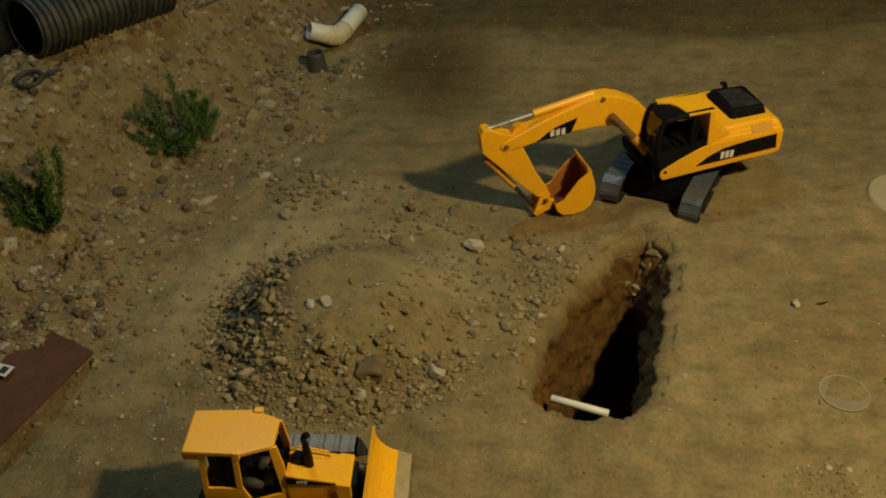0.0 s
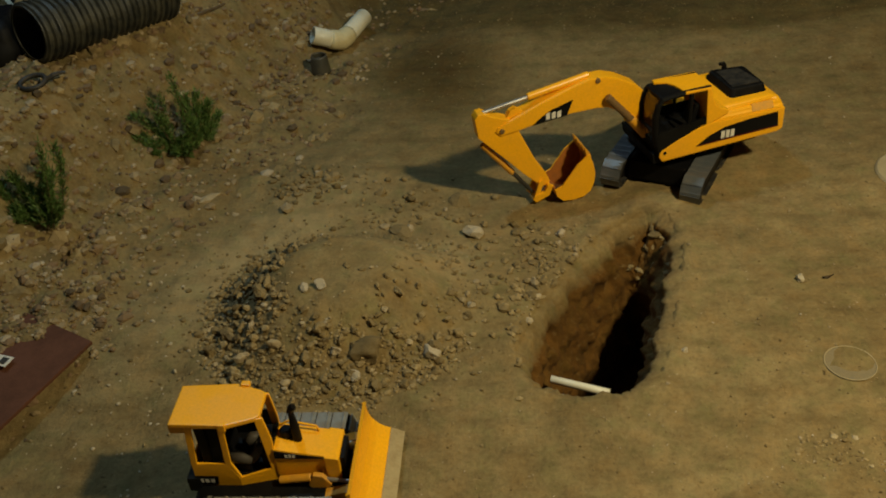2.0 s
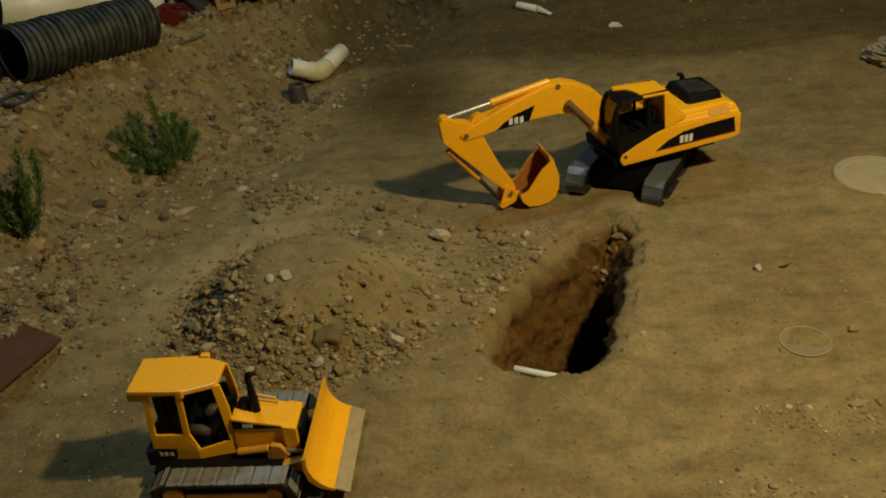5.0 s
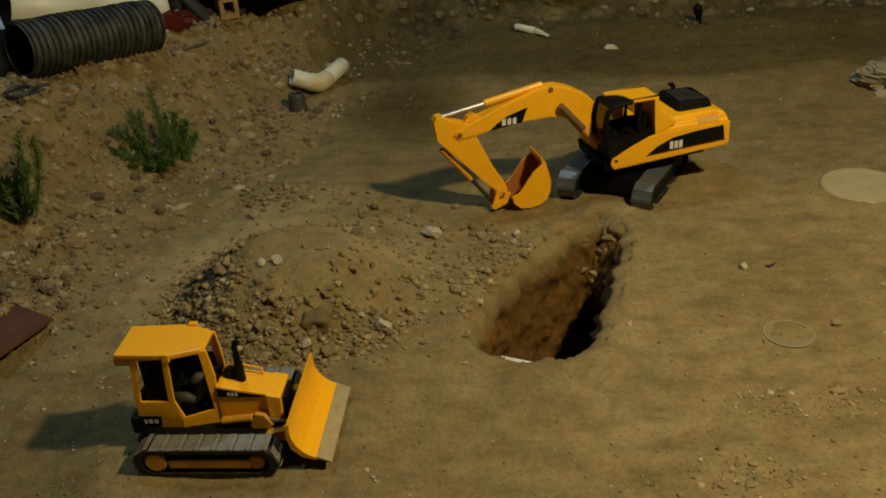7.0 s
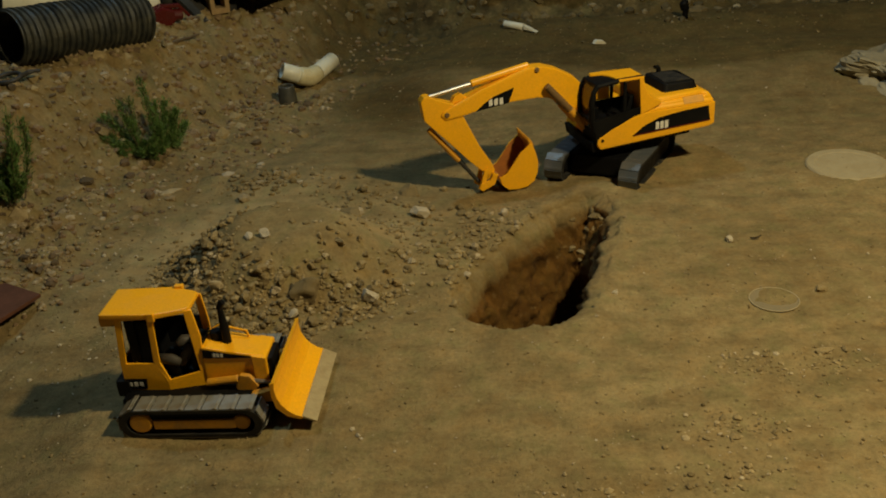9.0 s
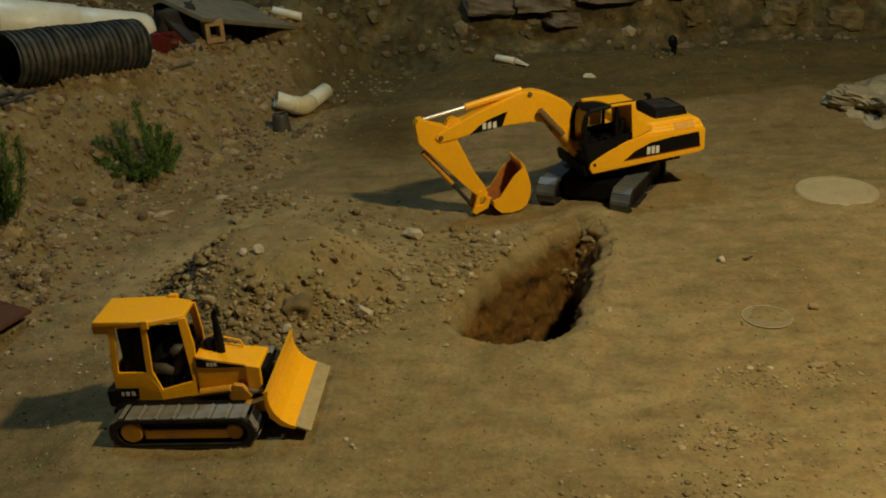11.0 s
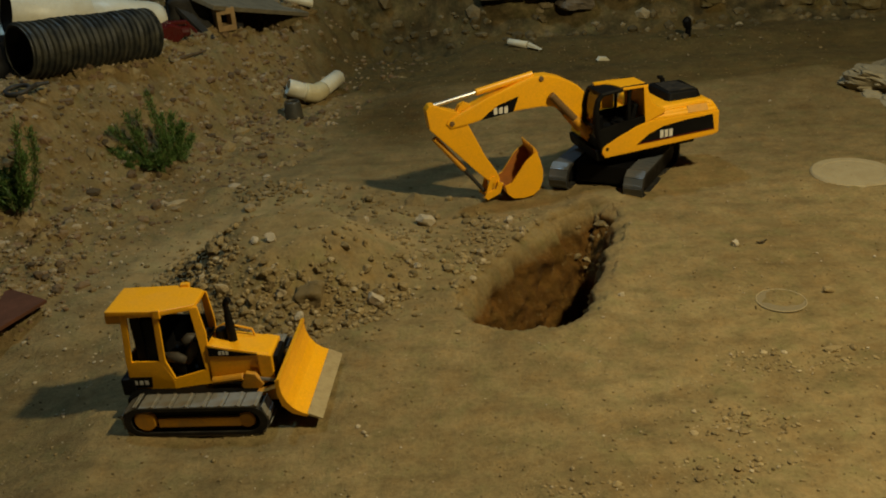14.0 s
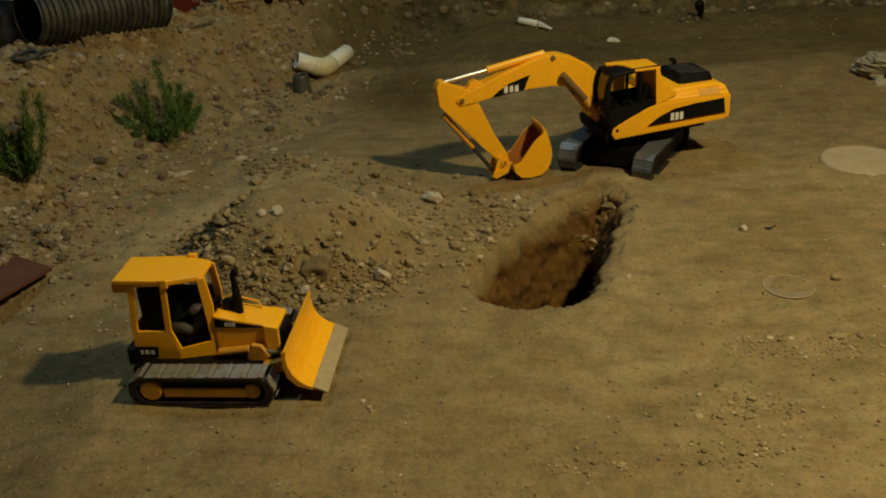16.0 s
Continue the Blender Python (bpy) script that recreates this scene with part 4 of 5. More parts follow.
        arm2 = prism([(0.072, 0.044), (0.082, 0.066), (0.096, 0.064), (0.108, 0.046), (0.100, 0.036), (0.078, 0.036)], s * 0.037 - 0.004, s * 0.037 + 0.004, 0.002)
        part("lift_bracket", arm2, YELLOWWORN, dz, "yellow bracket beside the hood")
        push = prism([(0.098, 0.030), (0.098, 0.040), (0.130, 0.050), (0.141, 0.050), (0.143, 0.040), (0.130, 0.030)], s * 0.05 - 0.008, s * 0.05 + 0.008, 0.002)
        part("push_arm", push, YELLOWWORN, dz, "yellow push arm")
    part("push_frame", box(0.105, 0.150, -0.058, 0.058, 0.012, 0.030, 0.004), BLACK, dz, "black lower push frame")
    part("tilt_link", rod((0.118, 0.018, 0.058), (0.138, 0.020, 0.064), 0.006, 12, None, 0.001), YELLOWWORN, dz)
    # blade: curved mouldboard, end plates, pale cutting edge
    face = [(0.1465, 0.0845), (0.145, 0.073), (0.1465, 0.060), (0.1515, 0.047), (0.160, 0.036), (0.170, 0.0285), (0.181, 0.0245)]
    backs = [(x - 0.005, z - 0.0015) for x, z in face]
    backs[-1] = (0.178, 0.0205)
    blade = part("blade", prism(face + backs[::-1], -0.087, 0.087, 0.0), YELLOW, dz, "curved yellow dozer blade", False)
    part("cutting_edge", prism([(0.1795, 0.0262), (0.2005, 0.0165), (0.1995, 0.0145), (0.1775, 0.0225)], -0.0875, 0.0875, 0.0005), CUTTING, blade, "soil-coloured cutting edge")
    for s in (-1, 1):
        part("end_plate", prism([(0.1467, 0.0847), (0.1452, 0.073), (0.1467, 0.060), (0.1517, 0.047), (0.1602, 0.036), (0.1702, 0.0285), (0.1812, 0.0245), (0.178, 0.020), (0.158, 0.026), (0.144, 0.040), (0.1395, 0.060), (0.1395, 0.082)], s * 0.0868 - 0.0015, s * 0.0868 + 0.0015, 0.0005), YELLOW, blade)
    return dz


bulldozer()


# ---- pipes and scrap on the slope ----
def corrugated_pipe():
    a, b = Vector((-0.892, 1.735, 0.354)), Vector((-0.680, 2.043, 0.319))
    p = thing("corrugated_pipe", Matrix.Translation((a + b) / 2), "short length of black corrugated drain pipe, dusty", "drain pipe")
    a, b = a - (a + b) / 2, b - (a + b) / 2
    d, L, ribs = (b - a).normalized(), (b - a).length, 23
    outer = []
    for k in range(ribs * 6 + 1):
        ph = (k % 6) / 6
        outer.append((L * k / (ribs * 6), 0.0630 + 0.0060 * (1 if 0.25 < ph < 0.75 else 0) + 0.0005 * math.sin(k * 1.7)))
    bm = spin(a, b, outer + [(f, 0.058) for f, r in outer[::-1]], 40, None, True)
    for v in bm.verts:
        v.co += 0.0035 * noise.fractal(v.co * 14.0, 1.0, 2.0, 3) * (v.co - d * v.co.dot(d)).normalized()
    part("pipe_wall", bm, CORR, p, "ribbed black plastic wall")


def big_white_pipe():
    a, b = Vector((-1.015, 1.955, 0.410)), Vector((-0.706, 2.247, 0.306))
    p = thing("white_pipe", Matrix.Translation((a + b) / 2), "thick yellowed white plastic pipe with a rounded end", "pipe")
    a, b = a - (a + b) / 2, b - (a + b) / 2
    d = (b - a).normalized()
    m = a + (b - a) * 0.44
    part("pipe_body", hollow(a, m + d * 0.02, 0.066, 0.0635, 36), PVC, p, "", True)
    # a dark disc just inside the mouth stands in for the bore's shade
    part("bore_shade", rod(a + d * 0.012, a + d * 0.03, 0.0632, 32), DARKROCKSHADE, p, "dark disc painting the shade inside the bore")
    r = 0.061
    pts, rad = [m], [r]
    L = (b - m).length
    for f, q in ((0.5, 1.0), (0.8, 1.0), (0.9, 0.97), (0.96, 0.86), (0.99, 0.66), (1.0, 0.3)):
        pts.append(m + d * L * f)
        rad.append(r * q)
    part("end_cap", tube(pts, rad, 36), PVC, p, "smooth capped end", True)


def pvc_elbow():
    p = thing("pvc_elbow", pose(-0.30, 2.29, height(-0.30, 2.29) + 0.0), "white plastic pipe elbow with two short stubs", "pipe fitting")
    z = height(-0.30, 2.29)
    a, m, c = Vector((-0.364, 2.222, 0.103)), Vector((-0.290, 2.250, 0.067)), Vector((-0.238, 2.388, 0.080))
    a, m, c = (q - Vector((-0.30, 2.29, z)) for q in (a, m, c))
    u, v = (a - m).normalized(), (c - m).normalized()
    bend = [m + u * 0.035, m + u * 0.028, m + u * 0.012 + v * 0.003, m + (u + v) * 0.006, m + v * 0.014 + u * 0.003, m + v * 0.034, m + v * 0.042]
    part("elbow", tube(bend, [0.026, 0.027, 0.0275, 0.028, 0.0275, 0.027, 0.026], 26), PVCAGED, p, "yellowed elbow joint", True)
    part("stub", hollow(m + u * 0.03, a, 0.0245, 0.0205, 26), PVC, p, "open white stub", True)
    part("stub", hollow(m + v * 0.036, c, 0.0245, 0.0205, 26), PVC, p, "", True)


def cup():
    x, y = -0.338, 2.125
    z = height(x, y)
    p = thing("plastic_cup", pose(x, y, z - 0.004), "small dark olive plastic cup lying mouth down", "cup")
    bm = spin((0, 0, 0), (0, 0, 1), [(0, 0.0275), (0.006, 0.027), (0.045, 0.0225), (0.050, 0.021), (0.050, 0.018), (0.044, 0.019), (0.01, 0.022)], 24)
    part("cup_wall", bm, CUP, p, "", True)


def shackle():
    x, y = -0.866, 1.632
    z = height(x, y)
    p = thing("iron_shackle", pose(x, y, z + 0.009, 9, -3, 14) @ Matrix.Diagonal((0.88, 0.88, 0.88, 1)), "dark iron ring with a stub of chain on gravel", "iron ring")
    ring = [(0.031 * math.cos(a), 0.029 * math.sin(a), 0) for a in np.linspace(0, math.tau, 28, endpoint=False)]
    part("ring", tube(ring, 0.0062, 8, False, None, True), IRON, p, "", True)
    part("chain_stub", tube([(0.034, 0.0, 0), (0.05, 0.004, 0.004), (0.062, 0.012, 0.002), (0.078, 0.014, 0.0)], [0.006, 0.007, 0.005, 0.004], 8), IRON, p)


def red_piece():
    x, y = -0.650, 2.135
    p = thing("red_fitting", pose(x, y, height(x, y) + 0.026, 10, 12, 30) @ Matrix.Diagonal((1.35, 1.35, 1.35, 1)), "dark red plastic fitting beside the pipe", "plastic fitting")
    bm = prism([(-0.024, -0.016), (0.012, -0.020), (0.024, -0.006), (0.018, 0.014), (-0.006, 0.020), (-0.022, 0.010)], -0.017, 0.017, 0.006, None, 3)
    rod((0.012, 0, 0.0), (0.038, 0, 0.004), 0.012, 14, bm, 0.002)
    part("body", bm, REDP, p)
    part("lever", prism([(-0.01, 0.02), (0.03, 0.026), (0.055, 0.004), (0.05, 0.0), (0.028, 0.018), (-0.01, 0.014)], -0.005, 0.005, 0.002), REDP, p)


def block_and_board():
    p = thing("hollow_block", pose(-0.540, 2.30, height(-0.54, 2.30) - 0.008, 0, 0, 28) @ Matrix.Diagonal((0.78, 1, 1, 1)), "tan hollow building block under a board", "block")
    bm = bmesh.new()
    box(-0.035, 0.035, -0.03, 0.03, 0.0, 0.016, 0.002, bm)
    box(-0.035, 0.035, -0.03, 0.03, 0.048, 0.066, 0.002, bm)
    box(-0.035, -0.019, -0.03, 0.03, 0.0155, 0.0485, 0.001, bm)
    box(0.019, 0.035, -0.03, 0.03, 0.0155, 0.0485, 0.001, bm)
    part("block_body", bm, BLOCK, p)
    a, b = Vector((-0.545, 2.245, height(-0.54, 2.30) + 0.066)), Vector((-0.345, 2.605, height(-0.345, 2.605) + 0.014))
    d = (b - a).normalized()
    side = Vector((-d.y, d.x, 0.30))
    side = (side - d * side.dot(d)).normalized()
    up = d.cross(side) * -1
    m = Matrix((Vector((d.x, side.x, -up.x, 0)), Vector((d.y, side.y, -up.y, 0)), Vector((d.z, side.z, -up.z, 0)), Vector((0, 0, 0, 1))))
    m.translation = a
    bd = thing("board", m, "weathered grey board sloping off a block", "board")
    L = (b - a).length
    part("plank", box(-0.012, L, -0.005, 0.24, -0.006, 0.007, 0.0015), WOOD, bd)
    s = thing("scrap_plank", pose(-0.60, 2.27, height(-0.60, 2.27) + 0.016, 0, 38, -30), "dark short plank leaning by a block", "plank")
    part("plank", box(-0.09, 0.06, -0.028, 0.028, -0.007, 0.007, 0.0015), DARKROCKSHADE, s)
    q = Vector((-0.373, 2.62, max(height(-0.373 + k * 0.015, 2.62) - k * -0.0042 for k in (-3, -2, -1, 0, 1, 2, 3)) + 0.010))
    o = thing("white_pipe_offcut", Matrix.Translation(q), "short white plastic pipe offcut beside the board", "pipe offcut")
    part("offcut", hollow((-0.046, 0.0, 0.013), (0.046, 0.0, -0.013), 0.0135, 0.011, 18), PVC, o, "", True)


def small_offcuts():
    for x, y, L, r, turn in ((0.352, 2.622, 0.085, 0.012, -32),):
        o = thing("white_pipe_offcut", pose(x, y, height(x, y) + 0.012, 0, 5, turn), "broken white plastic pipe offcut half in soil", "pipe offcut")
        part("offcut", hollow((-L * 0.6, 0, 0), (L * 0.25, 0, 0), r, r * 0.8, 18), PVC, o, "", True)
        part("splinter", prism([(0.28 * L, -r * 0.4), (L * 0.85, -r * 0.6), (0.28 * L, r * 0.7)], -r * 0.7, r * 0.7, 0.001), PVC, o, "broken tip")
    o = thing("white_chip", pose(0.603, 2.505, height(0.603, 2.505) + 0.004, 4, 8, 20), "small white plastic chip on dirt", "chip")
    part("chip", prism([(-0.022, -0.004), (0.026, -0.004), (0.010, 0.007), (-0.014, 0.008)], -0.008, 0.008, 0.002), PVC, o)
    # pipe piece at the end of the trench
    o = thing("trench_pipe", pose(0.249, 1.029, -0.090, 0, 2, -20), "white plastic pipe crossing the end of the trench", "pipe")
    part("pipe_body", hollow((-0.052, 0, 0), (0.056, 0, 0), 0.0072, 0.0056, 24), PVC, o, "", True)


def rusty_plate():
    p = thing("steel_plate", pose(-0.639, 1.090, 0.014), "flat rusty brown steel plate with a paper sticker", "steel plate")
    u, v = Vector((-0.246, 0.142)).normalized(), Vector((-0.097, -0.222)).normalized()
    bm = slab([(0, 0), tuple(v * 0.42), tuple(v * 0.42 + u * 0.46), tuple(u * 0.46)], -0.004, 0.003, 0.001)
    bmesh.ops.subdivide_edges(bm, edges=[e for e in bm.edges if e.calc_length() > 0.2], cuts=6, use_grid_fill=True)
    for w in bm.verts:
        w.co.z += 0.006 * fbm(w.co.x, w.co.y, 3.0, 2, 3.0)
    part("plate", bm, RUST, p)
    mid = Vector((-0.797, 1.042)) - Vector((-0.639, 1.090))
    a = math.atan2(-0.02, 0.06)
    st = part("sticker", box(-0.036, 0.030, -0.0125, 0.0125, 0.0, 0.0012), MARK, p, "white paper sticker")
    st.matrix_basis = pose(mid.x, mid.y, 0.0110, 0, 0, math.degrees(a))
    part("grey_print", box(0.010, 0.024, -0.008, 0.008, 0.0013, 0.0018), IRON, st)


def lids():
    z = max(height(1.02 + 0.085 * math.cos(a), 1.519 + 0.085 * math.sin(a)) for a in np.linspace(0, 6, 12))
    p = thing("round_lid", pose(1.02, 1.519, z - 0.004), "round tan dusty lid lying on packed dirt", "lid")
    part("lid_disc", spin((0, 0, -0.01), (0, 0, 1), [(0, 0.09), (0.012, 0.09), (0.0158, 0.0865), (0.016, 0.07), (0.0145, 0.066), (0.0145, 0.002)], 56), DISC, p)
    z = sum(height(0.69 + 0.04 * math.cos(a), 0.968 + 0.04 * math.sin(a)) for a in np.linspace(0, 6, 12)) / 12
    p = thing("buried_lid", pose(0.69, 0.968, z - 0.0002, -0.6, 0.4), "round tin lid pressed flush into dirt", "lid")
    part("lid_rim", tube([(0.041 * math.cos(a), 0.041 * math.sin(a), 0.001) for a in np.linspace(0, math.tau, 40, endpoint=False)], 0.0011, 8, False, None, True), DISC, p, "raised rim", True)
    part("lid_disc", spin((0, 0, -0.004), (0, 0, 1), [(0, 0.040), (0.0046, 0.040), (0.0046, 0.002)], 40), LIDGREY, p, "dusty grey-tan face")


def iron_post():
    x, y = 0.898, 2.62
    p = thing("iron_stub", pose(x, y, height(x, y) - 0.01, 6, -4, 0), "short dark iron stub standing by the bank", "iron stub")
    part("stem", tube([(0, 0, 0), (0, 0, 0.02), (0.002, 0, 0.036), (0.0, 0, 0.042), (-0.004, 0, 0.064), (-0.008, 0, 0.070)], [0.009, 0.010, 0.009, 0.014, 0.015, 0.009], 12), BLACK, p)


corrugated_pipe()
big_white_pipe()
pvc_elbow()
cup()
shackle()
red_piece()
block_and_board()
small_offcuts()
rusty_plate()
lids()
iron_post()


def litter():
    """Small bits lying about the yard."""
    for x, y, turn in ((0.721, 1.186, 8),):
        o = thing("dry_leaf", pose(x, y, height(x, y) + 0.002, 8, -6, turn) @ Matrix.Diagonal((0.7, 0.6, 1, 1)), "small dark curled dry leaf on dirt", "leaf")
        bm = bmesh.new()
        rows = [[bm.verts.new((-0.016 + 0.008 * i, (j - 1) * 0.005 * (1 - abs(i - 2) / 2.6), 0.0025 * abs(j - 1) + 0.001 * (i - 2) ** 2)) for j in range(3)] for i in range(5)]
        for i in range(4):
            for j in range(2):
                bm.faces.new((rows[i][j], rows[i + 1][j], rows[i + 1][j + 1], rows[i][j + 1]))
        bmesh.ops.solidify(bm, geom=bm.faces[:], thickness=0.0006)
        part("blade", bm, BARK, o)
    for x, y, k in ((-0.004, 0.664, 0), (0.006, 0.648, 1), (0.010, 0.640, 2)):
        stone(x, y, 0.009 - 0.001 * k, k, "tiny white chip on packed dirt", True)


    o = thing("stick", pose(-0.605, 2.085, height(-0.605, 2.085) + 0.006, 0, -3, 32), "dark thin stick below a red fitting", "stick")
    part("stem", tube([(-0.04, 0, 0), (-0.01, 0.003, 0.002), (0.03, 0.001, 0.004), (0.06, 0.004, 0.006)], [0.005, 0.005, 0.004, 0.003], 7), BARK, o)


litter()


# ---- evergreen sprigs ----
def sprig(x, y, shoots, seed, label):
    rnd = random.Random(seed)
    p = thing("evergreen_sprig", pose(x, y, height(x, y) - 0.01), label, "plant")
    needles = bmesh.new()
    for bx, by, tx, ty, tz, thick in shoots:
        for _ in range(2):
            a = Vector((bx + rnd.gauss(0, 0.008), by + rnd.gauss(0, 0.008), 0))
            b = Vector((tx + rnd.gauss(0, 0.012), ty + rnd.gauss(0, 0.012), tz * rnd.uniform(0.90, 1.08)))
            c = (a + b) / 2 + Vector((rnd.gauss(0, 0.012), rnd.gauss(0, 0.012), 0.015))
            curve = [(1 - f) ** 2 * a + 2 * f * (1 - f) * c + f * f * b for f in np.linspace(0, 1, 9)]
            part("stem", tube(curve, [0.0022 - 0.00018 * k for k in range(9)], 5), BARK, p)
            for k in range(int(560 * thick)):
                f = rnd.uniform(0.08, 1.0)
                o = (1 - f) ** 2 * a + 2 * f * (1 - f) * c + f * f * b
                d = (b - a).normalized() * rnd.uniform(0.5, 1.2) + Vector((rnd.gauss(0, 0.42), rnd.gauss(0, 0.42), rnd.gauss(0, 0.30)))
                d.normalize()
                L = rnd.uniform(0.009, 0.020)
                o = o + Vector((rnd.gauss(0, 0.0045), rnd.gauss(0, 0.0045), rnd.gauss(0, 0.004)))
                s = d.orthogonal().normalized()
                s = (s * math.cos(k) + d.cross(s) * math.sin(k)) * rnd.uniform(0.0007, 0.0013)
                q = o + d * L * 0.55 + Vector((0, 0, -0.0005))
                vs = [needles.verts.new(w) for w in (o - s * 0.4, o + s * 0.4, q + s, o + d * L, q - s)]
                needles.faces.new(vs)
    part("foliage", needles, NEEDLE, p, "dark green needles")


sprig(-0.614, 1.718, [(0.030, 0.015, 0.018, 0.004, 0.190, 0.55), (0.034, 0.040, 0.040, 0.044, 0.132, 0.9), (0.036, 0.045, 0.052, 0.052, 0.100, 0.8), (0.040, 0.050, 0.054, 0.060, 0.055, 0.7), (-0.030, -0.020, -0.058, -0.024, 0.112, 0.85), (-0.045, -0.030, -0.074, -0.035, 0.080, 0.8), (-0.050, -0.040, -0.078, -0.052, 0.040, 0.6), (-0.010, -0.010, -0.022, -0.018, 0.148, 0.35), (0.0, 0.0, 0.008, 0.0, 0.055, 0.7), (0.025, 0.012, 0.034, 0.012, 0.085, 0.7), (-0.020, -0.010, -0.024, -0.020, 0.048, 0.7), (0.015, -0.010, 0.012, -0.030, 0.035, 0.7)], 3, "feathery dark green evergreen sprig stuck in the dirt")
sprig(-0.815, 1.378, [(0.030, 0.0, 0.058, 0.006, 0.185, 0.7), (0.025, 0.0, 0.036, 0.0, 0.125, 0.8), (-0.020, 0.0, -0.030, 0.0, 0.115, 0.8), (-0.050, 0.0, -0.080, 0.0, 0.095, 0.8), (-0.080, 0.0, -0.140, -0.010, 0.070, 0.9), (-0.045, -0.005, -0.060, -0.010, 0.120, 0.8), (-0.06, -0.01, -0.085, -0.03, 0.060, 0.9), (-0.030, -0.015, -0.050, -0.035, 0.040, 0.9), (0.000, 0.0, 0.005, 0.0, 0.085, 0.9), (-0.010, -0.010, -0.030, -0.020, 0.055, 0.8), (0.020, 0.0, 0.040, -0.010, 0.060, 0.8)], 8, "tall thin dark green evergreen sprig on the slope")


# ---- rocks of the bank ----
def rock(x, y, z, sx, sy, sz, turn, seed, material, label, name="ledge_rock", cuts=5, amp=0.22):
    rnd = random.Random(seed)
    bm = bmesh.new()
    bmesh.ops.create_cube(bm, size=1.0)
    bmesh.ops.subdivide_edges(bm, edges=bm.edges, cuts=cuts, use_grid_fill=True)
    off = Vector((rnd.uniform(0, 90), rnd.uniform(0, 90), seed))
    for v in bm.verts:
        p = v.co * 1.0
        k = max(abs(p.x), abs(p.y), abs(p.z)) / max(p.length, 1e-6)
        p *= 0.72 + 0.28 * k / 0.9
        p *= 1 + amp * noise.fractal(v.co * 2.2 + off, 1.0, 2.0, 3 if cuts < 8 else 6)
        v.co = Vector((p.x * sx, p.y * sy, p.z * sz))
    ob = thing(name, pose(x, y, z, rnd.uniform(-5, 5), rnd.uniform(-5, 5), turn), label, "rock")
    part("rock_mass", bm, material, ob, "", material in (DARKROCKSHADE, BLACK))


BANK = [(0.30, 2.86, 0.250, 0.17, 0.16, 0.07, 6), (0.49, 2.85, 0.262, 0.19, 0.18, 0.085, -5), (0.70, 2.86, 0.268, 0.21, 0.18, 0.085, 4), (0.90, 2.88, 0.285, 0.18, 0.18, 0.08, -6), (0.545, 2.82, 0.185, 0.11, 0.12, 0.05, 14)]
for k, (x, y, z, sx, sy, sz, turn) in enumerate(BANK):
    rock(x, y, z, sx, sy, sz, turn, 20 + k, LEDGE, "dark layered ledge rock set in the dirt bank")
LUMPS = [(0.80, 2.76, 0.13, 0.15, 0.10, 0.07), (1.02, 2.78, 0.17, 0.11, 0.10, 0.08), (1.34, 2.78, 0.17, 0.16, 0.12, 0.09), (1.52, 2.75, 0.14, 0.14, 0.12, 0.09), (1.70, 2.78, 0.17, 0.2, 0.14, 0.12), (1.22, 2.84, 0.25, 0.2, 0.14, 0.09), (0.05, 2.84, 0.19, 0.13, 0.12, 0.07), (0.66, 2.74, 0.12, 0.10, 0.08, 0.05), (0.18, 2.79, 0.13, 0.09, 0.08, 0.05), (1.48, 2.85, 0.27, 0.22, 0.14, 0.1)]
for k, (x, y, z, sx, sy, sz) in enumerate(LUMPS):
    rock(x, y + 0.088, z - 0.004, sx * 1.05, sy, sz * 0.85, 30 * k, 50 + k, MOSSY, "lumpy brown rock half buried in the bank", "bank_rock")
rock(1.385, 2.13, height(1.385, 2.13) + 0.004, 0.24, 0.25, 0.085, 20, 77, GREYROCK, "flat pale grey rock at the foot of the bank", "flat_rock", 16, 0.55)

rock(-0.655, 2.345, height(-0.655, 2.345) + 0.03, 0.12, 0.13, 0.10, 15, 91, DARKROCKSHADE, "dark broken rock behind a red fitting", "dark_lump")
rock(-0.605, 2.44, height(-0.605, 2.44) + 0.05, 0.13, 0.13, 0.12, 40, 92, DARKROCKSHADE, "dark broken rock beside a board", "dark_lump")
# added black lump: fills the shaded void left of the drain pipe
rock(-1.02, 1.80, height(-1.02, 1.80) + 0.00, 0.13, 0.15, 0.16, 20, 93, BLACK, "black lump added for the shade beside the drain pipe", "dark_lump")

# ---- single stones ----
stone(0.067, 1.386, 0.044, 1, "pale angular stone on packed dirt", True, turn=15)
stone(0.042, 1.508, 0.058, 2, "flat tan stone half sunk in soil", False, sink=0.7)
stone(-0.133, 1.545, 0.036, 4, "brown stone on packed dirt")
stone(-0.069, 1.514, 0.028, 5, "small tan stone on packed dirt")
stone(-0.009, 1.022, 0.040, 0, "pale stone at the foot of the heap", True)
boulder = stone_mesh(84, 3, 0.9)
boulder.materials.append(CLOD)
boulder.shade_smooth()
ob = new("clod", boulder)
ob.matrix_basis = pose(-0.116, 1.005, height(-0.116, 1.005) + 0.006, -6, 4, 100) @ Matrix.Diagonal((0.070, 0.072, 0.070, 1))
tagged(ob, "large rounded tan clod in the heap", "clod")
stone(-0.202, 1.112, 0.028, 2, "pale stone on the heap", True)
stone(-0.230, 1.104, 0.022, 3, "small pale stone on the heap", True)
stone(-0.139, 0.968, 0.030, 3, "pale stone at the foot of the heap", True)
stone(-0.055, 0.955, 0.026, 6, "tan stone at the foot of the heap")
stone(-0.101, 0.953, 0.034, 1, "tan stone at the foot of the heap")
stone(-0.376, 1.078, 0.030, 9, "tan stone at the edge of the heap")
stone(-0.082, 1.395, 0.056, 8, "flat brown clod on packed dirt", tall=0.6)
